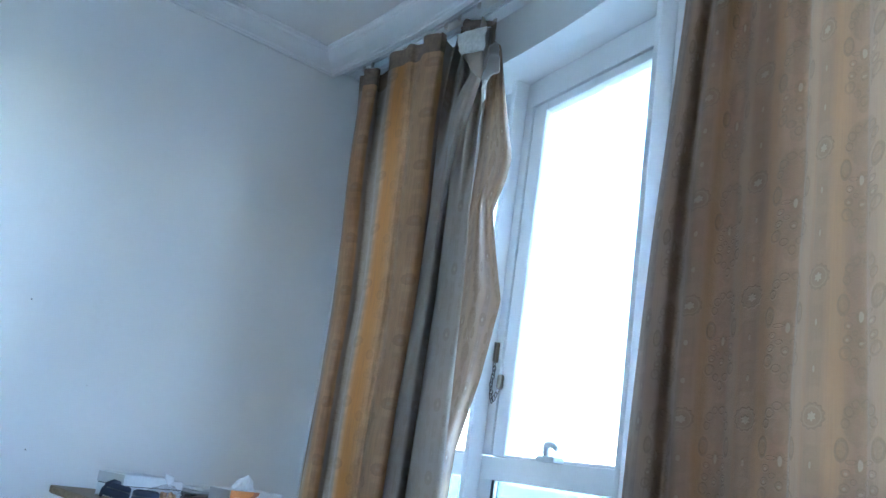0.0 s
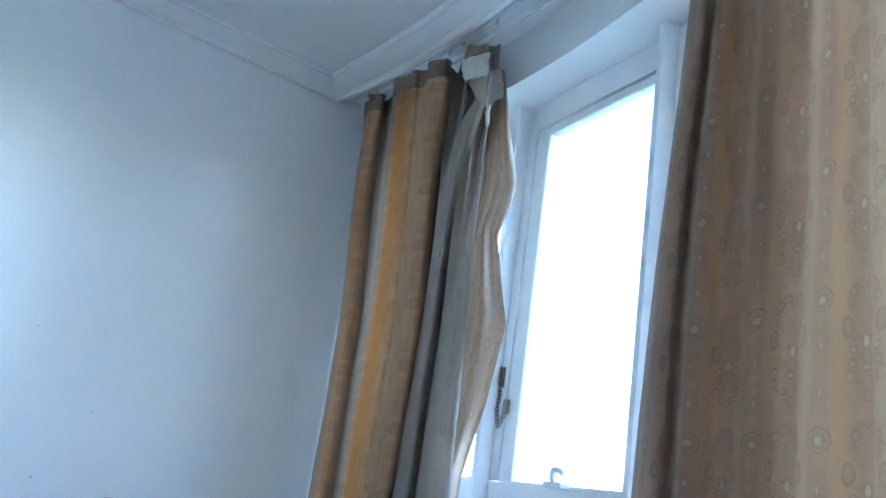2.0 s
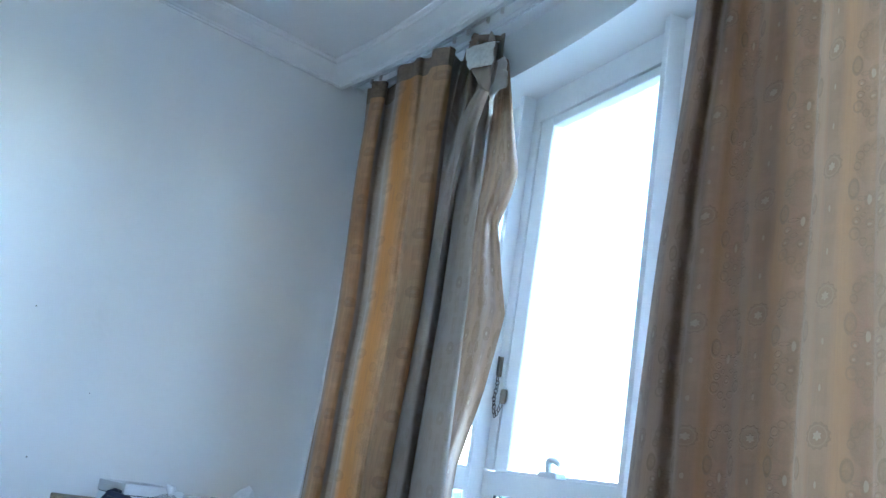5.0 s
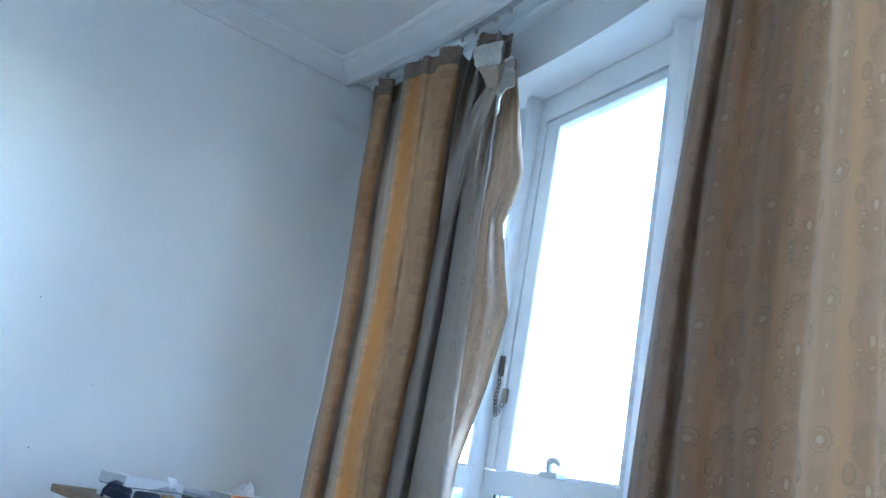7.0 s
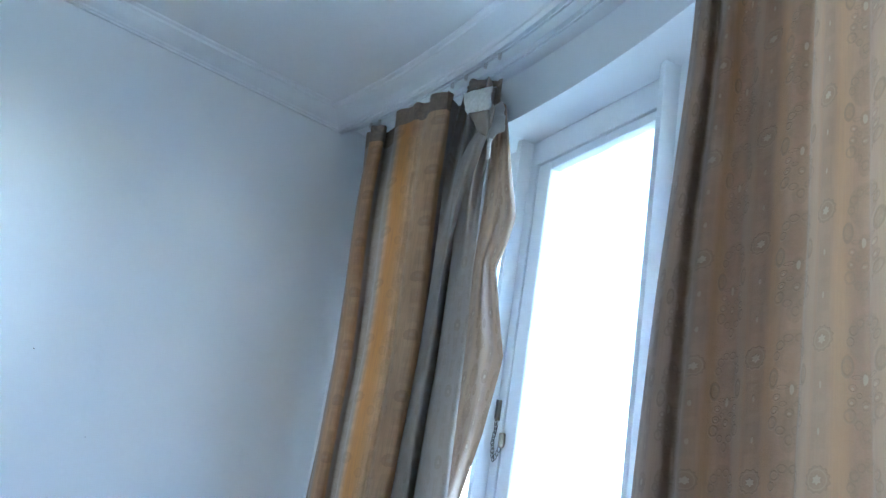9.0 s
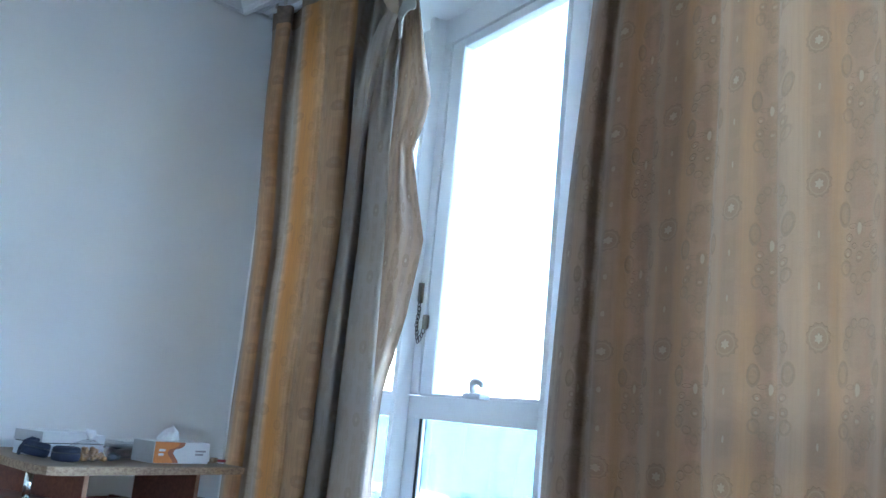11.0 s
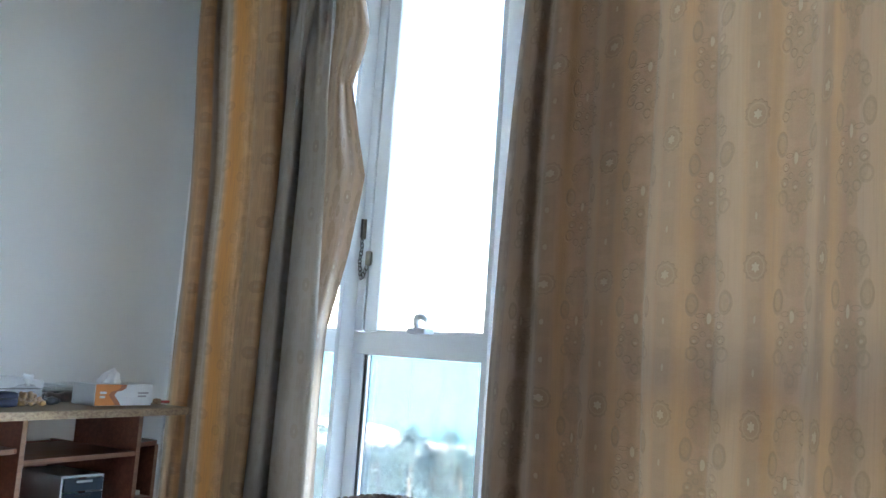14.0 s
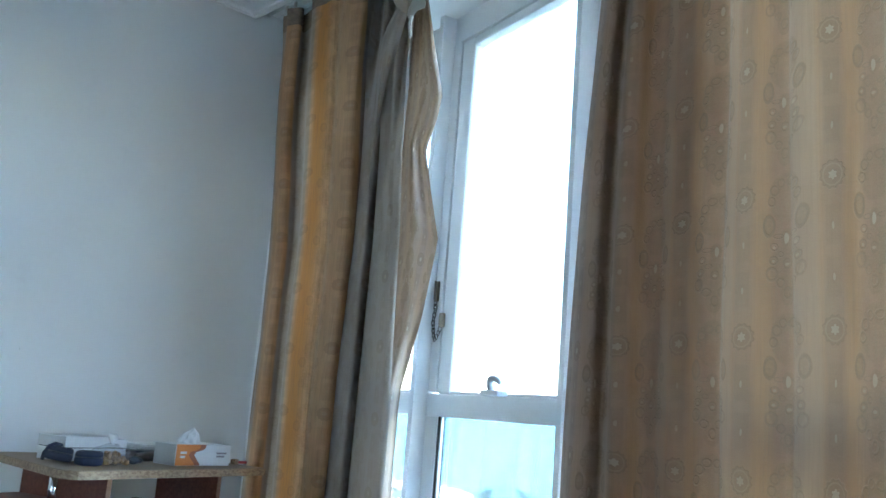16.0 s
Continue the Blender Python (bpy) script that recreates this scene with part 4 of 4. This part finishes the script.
# ---- things on and in the desk ----
def on_desk(x, y, deg, z=0.754):
    return pose(x, y, z, 0, 0, deg)


def bars(name, parent, mat, rows, x0, y, z0, w, h, gap):
    """Unreadable print as plain bars."""
    for r in range(rows):
        part(name, box(x0, x0 + w * (1 - 0.2 * r), y - 0.0006, y, z0 - r * gap - h, z0 - r * gap), mat, parent)


tb = tagged(empty("tissue_box", on_desk(1.470, 2.795, 11)), "white and orange cardboard tissue box with a tissue pulled up", "tissue box")
part("carton", box(0, 0.238, 0, 0.115, 0.0005, 0.072, 0.0015), CARD, tb)
wave = [(0.001, 0.0715), (0.115, 0.0715), (0.112, 0.060), (0.098, 0.052), (0.074, 0.047), (0.066, 0.036), (0.078, 0.022), (0.090, 0.010), (0.094, 0.0015), (0.001, 0.0015)]


def flat_print(name, pts, y, mat, parent):
    bm = bmesh.new()
    f = bm.faces.new([bm.verts.new((x, y, z)) for x, z in pts])
    ex = bmesh.ops.extrude_face_region(bm, geom=[f])
    bmesh.ops.translate(bm, verts=[g for g in ex["geom"] if isinstance(g, bmesh.types.BMVert)], vec=(0, 0.0008, 0))
    return part(name, bm, mat, parent)


flat_print("rust_band", [(x + (0.012 if 0.05 < x < 0.116 else 0), z) for x, z in wave], -0.0007, BROWNPRINT, tb)
flat_print("orange_field", [(x if x < 0.05 else x - 0.012, z) for x, z in wave], -0.0014, ORANGE, tb)
bars("print_bar", tb, CARD, 2, 0.018, -0.0016, 0.048, 0.026, 0.008, 0.014)
bars("print_bar", tb, GREYTEXT, 2, 0.176, -0.0006, 0.046, 0.045, 0.006, 0.011)
part("end_flap", box(-0.0012, 0.0, 0.002, 0.113, 0.002, 0.0705), CARD_SIDE, tb)
bm = bmesh.new()
bmesh.ops.create_icosphere(bm, subdivisions=4, radius=1)
for v in bm.verts:
    n0 = noise.noise(v.co * 2.3) * 0.4 + 0.12 * math.sin(7 * math.atan2(v.co.y, v.co.x))
    top = max(0, v.co.z)
    v.co = Vector((v.co.x * 0.042 * (1 + n0) * (1 - 0.55 * top), v.co.y * 0.02 * (1 + n0) * (1 - 0.3 * top), v.co.z * 0.046 * (1 + 0.3 * n0)))
bm.transform(Matrix.Translation((0.105, 0.06, 0.076)) @ pose(0, 0, 0, 0, 14, 0))
part("tissue", bm, TISSUE, tb, smooth=True)

wb = tagged(empty("carton_box", on_desk(1.139, 2.898, 18)), "long white lidded cardboard box against the wall", "box")
part("base", box(0, 0.25, 0, 0.13, 0.0, 0.040, 0.001), CARD, wb)
part("gap_line", box(0.001, 0.249, 0.001, 0.129, 0.040, 0.043), BLACK, wb)
part("lid", box(-0.002, 0.200, -0.002, 0.132, 0.043, 0.078, 0.0015), CARD, wb)
part("lid_end", box(0.2005, 0.252, -0.001, 0.131, 0.043, 0.070, 0.0015), CARD, wb)
part("end_panel", box(-0.0035, -0.0022, 0.0, 0.13, 0.044, 0.077), CARD_SIDE, wb)

hp = tagged(empty("headphones", on_desk(1.135, 2.80, 0)), "navy blue folded headphones with round padded cups", "headphones")
CUP = [(0.030, 0.0), (0.040, 0.003), (0.0425, 0.012), (0.0425, 0.022), (0.039, 0.026), (0.0415, 0.030), (0.040, 0.040), (0.033, 0.044), (0.024, 0.040), (0.001, 0.038)]
for x, y, tilt in ((-0.035, 0.05, 10), (0.030, -0.035, 0)):
    cup = part("earcup", lathe(CUP, 28, Matrix.Translation((x, y, 0.006 if tilt else 0)) @ pose(0, 0, 0, 0, tilt, 0)), NAVY, hp, smooth=True)
    part("pad_ring", lathe([(0.0405, 0.024), (0.0435, 0.026), (0.0405, 0.028)], 28, Matrix.Translation((x, y, 0.006 if tilt else 0)) @ pose(0, 0, 0, 0, tilt, 0)), BLACK, cup)
part("headband", tube([(-0.072, 0.07, 0.010), (-0.079, 0.045, 0.030), (-0.074, 0.03, 0.050), (-0.050, 0.045, 0.058), (-0.02, 0.07, 0.052)], 0.006, 8), NAVY, hp, smooth=True)

bag = tagged(empty("snack_bag", on_desk(1.240, 2.790, 0) @ Matrix.Scale(1.25, 4)), "small knotted clear plastic bag of brown snacks", "bag")
rng = random.Random(4)
bm = bmesh.new()
for _ in range(70):
    a, r = rng.uniform(0, 6.28), 0.042 * math.sqrt(rng.random())
    h = 0.006 + rng.random() * 0.026 * (1 - (r / 0.046) ** 2)
    bmesh.ops.create_icosphere(bm, subdivisions=1, radius=rng.uniform(0.005, 0.008), matrix=Matrix.Translation((r * math.cos(a) * 1.1, r * math.sin(a), h)))
part("snacks", bm, NUTS, bag, smooth=True)
bm = bmesh.new()
bmesh.ops.create_icosphere(bm, subdivisions=4, radius=1)
for v in bm.verts:
    k = 1 + 0.18 * noise.noise(v.co * 3.1)
    up = max(0, v.co.z)
    v.co = Vector((v.co.x * 0.054 * k * (1 - 0.75 * up ** 2), v.co.y * 0.05 * k * (1 - 0.75 * up ** 2), 0.022 + v.co.z * (0.022 if v.co.z < 0 else 0.034) * k))
part("film", bm, BAG, bag, smooth=True)
bm = lathe([(0.004, 0.0), (0.006, 0.006), (0.011, 0.018), (0.013, 0.028), (0.004, 0.030)], 14, Matrix.Translation((0.004, 0, 0.05)))
part("knot", crumple(bm, 0.006, 60, 2), TISSUE, bag, smooth=True)


def lump(name, x, y, sx, sy, sz, mat, label, cat, seed, z=0.754, parent=None):
    bm = bmesh.new()
    bmesh.ops.create_icosphere(bm, subdivisions=3, radius=1)
    for v in bm.verts:
        k = 1 + 0.28 * noise.noise(v.co * 1.8 + Vector((seed, 0, 0))) + 0.08 * noise.noise(v.co * 6)
        v.co = Vector((v.co.x * sx * k, v.co.y * sy * k, sz + max(-1.0, v.co.z * k) * sz))
    ob = part(name, bm, mat, parent, smooth=True)
    ob.matrix_world = on_desk(x, y, 15, z)
    return tagged(ob, label, cat)


lump("sunglasses_case", 1.345, 2.83, 0.028, 0.016, 0.013, BLACK, "small black case lying beside the snack bag", "case", 1)
lump("leather_pouch", 1.455, 2.965, 0.055, 0.032, 0.017, POUCH, "crumpled dark brown leather pouch", "pouch", 3)
lump("keys_wallet", 1.405, 2.985, 0.022, 0.02, 0.016, POUCH, "small dark wallet on the desk", "wallet", 6)
pp = tagged(empty("paper_stack", on_desk(1.44, 3.04, 4)), "untidy stack of grey papers and envelopes", "papers")
for i, (x, y, r, mt) in enumerate(((0, 0, 0, PAPER), (0.01, 0.008, 6, CARD), (-0.01, 0.004, -5, BLACK), (0.015, 0.01, 3, PAPER), (0.05, 0.0, 9, CARD))):
    part("sheet_bundle", box(0, 0.19, 0, 0.12, 0.0, 0.008, 0.001, Matrix.Translation((x, y, i * 0.0105)) @ pose(0, 0, 0, 0, -2 * (i > 2), r)), mt, pp)
wd = tagged(part("wooden_block", box(-0.014, 0.014, -0.01, 0.01, 0, 0.019, 0.004), CHIP), "small worn wooden block on the desk end", "block")
wd.matrix_world = on_desk(1.765, 2.905, 30)
rd = tagged(part("lighter", box(-0.035, 0.035, -0.006, 0.006, 0, 0.010, 0.003), RED), "dark red plastic lighter", "lighter")
rd.matrix_world = on_desk(1.805, 2.94, 12)

du = tagged(empty("drawer_unit", DESK @ pose(0.284, 0.150, 0.3725, 0, 0, -7)), "small white plastic drawer unit with smoky drawers", "drawer unit")
part("shell_side", box(0.0, 0.004, 0, 0.23, 0, 0.140, 0.001), WHITEPLASTIC, du)
part("shell_side", box(0.156, 0.160, 0, 0.23, 0, 0.140, 0.001), WHITEPLASTIC, du)
part("shell_top", box(0.0, 0.160, 0, 0.23, 0.141, 0.145, 0.001), WHITEPLASTIC, du)
part("shell_back", box(0.004, 0.156, 0.226, 0.23, 0.0, 0.140), WHITEPLASTIC, du)
part("shell_floor", box(0.004, 0.156, 0, 0.226, 0.0, 0.004), WHITEPLASTIC, du)
for n, b in (("front_rim", (-0.001, 0.006, 0.0, 0.145)), ("front_rim", (0.154, 0.161, 0.0, 0.145)), ("front_rim", (0.006, 0.154, 0.0, 0.004)), ("front_rim", (0.006, 0.154, 0.138, 0.146))):
    part(n, box(b[0], b[1], -0.004, -0.0005, b[2], b[3], 0.001), CARD, du)
for z, out in ((0.006, 0.0), (0.048, -0.012), (0.094, -0.012)):
    dr = part("drawer", box(0.006, 0.154, out, out + 0.004, z, z + 0.041, 0.001), SMOKE, du, "smoky clear drawer front")
    part("contents", box(0.015, 0.145, out + 0.02, 0.2, z + 0.002, z + 0.020, 0.004), GREEN if z > 0.04 and z < 0.09 else BLACK, dr)
    part("drawer_lip", box(0.05, 0.11, out - 0.003, out, z + 0.028, z + 0.036, 0.001), PAPER if z > 0.09 else BLACK, dr)
    part("drawer_floor", box(0.006, 0.154, out + 0.004, 0.21, z, z + 0.002), SMOKE, dr)

st = tagged(empty("stereo", DESK @ pose(0.02, 0.03, 0.1015)), "black stereo set with a round dial on the lower shelf", "stereo")
part("case", box(0, 0.40, 0, 0.32, 0, 0.235, 0.006), BLACK, st)
part("dial", lathe([(0.032, 0), (0.032, 0.008), (0.026, 0.012), (0.024, 0.009)], 24, Matrix.Translation((0.17, 0, 0.17)) @ pose(0, 0, 0, 90, 0, 0)), CHROME, st, smooth=True)
part("display", box(0.025, 0.115, -0.002, 0, 0.185, 0.225), GASKET, st)
for r in range(3):
    for c in range(3):
        part("print_bar", box(0.03 + c * 0.03, 0.048 + c * 0.03, -0.003, -0.002, 0.190 + r * 0.012, 0.193 + r * 0.012), GREYTEXT, st)
lump("plastic_bag", 0, 0, 0.05, 0.06, 0.055, BAG, "crumpled translucent plastic bag in the side shelf", "bag", 8).matrix_world = DESK @ pose(-0.12, 0.12, 0.448)
pk = tagged(part("booklet", box(0, 0.07, 0, 0.1, 0, 0.014, 0.001), PAPER), "thin pale booklet on the side shelf", "booklet")
pk.matrix_world = DESK @ pose(0.480, 0.06, 0.4445)

bm = patch(0.34, 0.30, 40, 36)
for v in bm.verts:
    r = math.hypot(v.co.x / 0.16, v.co.y / 0.14)
    v.co.z = 0.24 * max(0.0, 1 - r ** 2.6) ** 0.7 + 0.012 * math.sin(v.co.x * 60 + 20 * v.co.y) * max(0, 1 - r) + noise.noise((v.co.x * 14, v.co.y * 14, 3)) * 0.022 * max(0.05, 1 - r)
    v.co.z = max(v.co.z, 0.0)
pl = tagged(part("cotton_cover", bm, SHEET, smooth=True), "rumpled blue-grey cotton cover on the bed", "bed cover")
pl.matrix_world = pose(0.86, 0.60, 0.507, 0, 0, -27)

for x, z, r in ((0.839, 1.375, 0.0025), (0.946, 0.854, 0.003), (1.103, 1.108, 0.0015)):
    sp = part("wall_speck", lathe([(r, 0), (r * 0.9, 0.0015), (r * 0.3, 0.002)], 8, Matrix.Translation((x, Y_NORTH, z)) @ pose(0, 0, 0, 90, 0, 0)), POUCH)
    tagged(sp, "tiny dark mark on the painted wall", "wall mark", "marks on the wall")


# ---- outside ----
AX = Vector((0.72, 0.694, 0)).normalized()      # straight out to sea
BX = Vector((AX.y, -AX.x, 0))
Z_G = -19.0


def outdoor(d, s, z=0.0):
    return AX * d + BX * s + Vector((0, 0, Z_G + z))


def ground_sheet(name, d0, d1, half, z, mat, label):
    bm = bmesh.new()
    bm.faces.new([bm.verts.new(outdoor(d, s, z)) for d, s in ((d0, -half), (d1, -half), (d1, half), (d0, half))])
    return structure(name, bm, mat, label)


ground_sheet("ground", -1500, 4600, 4000, 0, GROUND, "sandy ground with patches of green far below")
ground_sheet("water", 203, 4600, 4000, 0.10, SEA, "turquoise sea reaching the hazy horizon")
bm = bmesh.new()
shore = [(-900, 262), (-60, 262), (-20, 258), (-8, 252), (-2, 240), (3, 224), (7, 208), (12, 204), (40, 204), (900, 204)]
low = [bm.verts.new(outdoor(176, s, 0.16)) for s, d in shore]
high = [bm.verts.new(outdoor(d, s, 0.16)) for s, d in shore]
for j in range(len(shore) - 1):
    bm.faces.new((low[j], high[j], high[j + 1], low[j + 1]))
structure("beach", bm, SAND, "pale sandy beach along the sea")
# added strip with haze put into its colour, hides bright sky at the horizon
bm = box(4590, 4600, -4000, 4000, 0, 34)
bm.transform(Matrix(((AX.x, BX.x, 0, 0), (AX.y, BX.y, 0, 0), (0, 0, 1, Z_G), (0, 0, 0, 1))))
structure("backdrop", bm, HAZE, "upright strip coloured as pale turquoise haze beyond the sea")
ground_sheet("road", 114, 118, 600, 0.04, ROADMAT, "pale concrete path between the palms")


def frond_mesh(rng, length, droop, az, z0, bm):
    """A feather leaf: a drooping rib with narrow leaflets on both sides."""
    n = 12
    prev = None
    d = Vector((math.cos(az), math.sin(az), 0))
    side = Vector((-d.y, d.x, 0))
    lift = rng.uniform(0.2, 1.1) - droop
    for i in range(n + 1):
        f = i / n
        p = d * (length * f * (1 - 0.18 * f)) + Vector((0, 0, z0 + length * (lift * f - 0.75 * f * f)))
        if prev is not None:
            for sg in (-1, 1):
                for e in (0.0, 0.5):
                    b0 = prev.lerp(p, e)
                    ll = length * 0.24 * math.sin(math.pi * (0.12 + 0.86 * f)) + 0.12
                    tip = b0 + side * (sg * ll * 0.8) + d * (ll * 0.55) + Vector((0, 0, -ll * rng.uniform(0.15, 0.5)))
                    w = (p - prev) * 0.32
                    bm.faces.new((bm.verts.new(b0), bm.verts.new(b0 + w), bm.verts.new(tip)))
        prev = p


def palm(height, fronds, seed, wild=0.0):
    rng = random.Random(seed)
    root = tagged(empty("palm_tree"), "date palm with a feathery grey-green crown", "palm tree", "palms by the beach")
    pts = [(0.25 * math.sin(f * 2 + seed), 0.2 * math.sin(f * 1.6), height * f) for f in (0, 0.2, 0.4, 0.6, 0.8, 1.0)]
    part("trunk", tube(pts, [0.34, 0.27, 0.24, 0.23, 0.24, 0.32], 9), BARK, root)
    bm = bmesh.new()
    for i in range(fronds):
        frond_mesh(rng, rng.uniform(2.5, 3.5), rng.uniform(0.0, 0.9) if i % 3 else rng.uniform(-0.5, 0.1), i * 2.4 + rng.uniform(-0.3, 0.3), 0, bm)
    bm.transform(Matrix.Translation(pts[-1]))
    part("crown", bm, FROND, root)
    return root


kinds = [palm(8.2, 44, 1), palm(6.8, 52, 2), palm(5.4, 48, 5)]
SIZES = (8.2, 6.8, 5.4)
rng = random.Random(21)
places = [(160, 2.45, 1, 0.94), (160, 9.8, 1, 1.02), (160, -13.3, 1, 0.91)]
for j in range(30):
    d, s, k = rng.uniform(120, 146), -27 + 54 * (j + rng.random()) / 30, (0, 2, 1)[j % 3]
    places.append((d, s, k, (20.0 - 0.102 * d) * rng.uniform(0.72, 1.0) / SIZES[k]))
used = set()
for j, (d, s, k, c) in enumerate(places):
    m = Matrix.Translation(outdoor(d, s, -0.05)) @ pose(0, 0, 0, 0, 0, j * 77) @ Matrix.Scale(c, 4)
    if k not in used:
        used.add(k)
        kinds[k].matrix_world = m
    else:
        copy_thing(kinds[k], m)

# undergrowth: many small leaves, uneven outline
rng = random.Random(11)
verts, faces = [], []
for _ in range(620):
    d, s = rng.uniform(84, 172), rng.uniform(-42, 42)
    rad, hh = rng.uniform(1.4, 3.4), rng.uniform(1.6, 5.4)
    c = outdoor(d, s, hh * 0.45)
    for _ in range(110):
        v = Vector((rng.gauss(0, 0.5), rng.gauss(0, 0.5), rng.gauss(0, 0.42)))
        p = c + Vector((v.x * rad, v.y * rad, v.z * hh))
        if 112 < d < 120:
            p.z = Z_G + (p.z - Z_G) * 0.2
        if p.z < Z_G:
            p.z = Z_G + 0.1
        a = Vector((rng.uniform(-1, 1), rng.uniform(-1, 1), rng.uniform(-1, 1))) * 0.42
        b = Vector((rng.uniform(-1, 1), rng.uniform(-1, 1), rng.uniform(-1, 1))) * 0.42
        k = len(verts)
        verts += [p, p + a, p + b]
        faces.append((k, k + 1, k + 2))
me = bpy.data.meshes.new("shrubs")
me.from_pydata(verts, [], faces)
me.materials.append(BUSH)
tagged(new("shrubs", me), "dense grey-green undergrowth between the palms", "shrubs", kind="stuff")
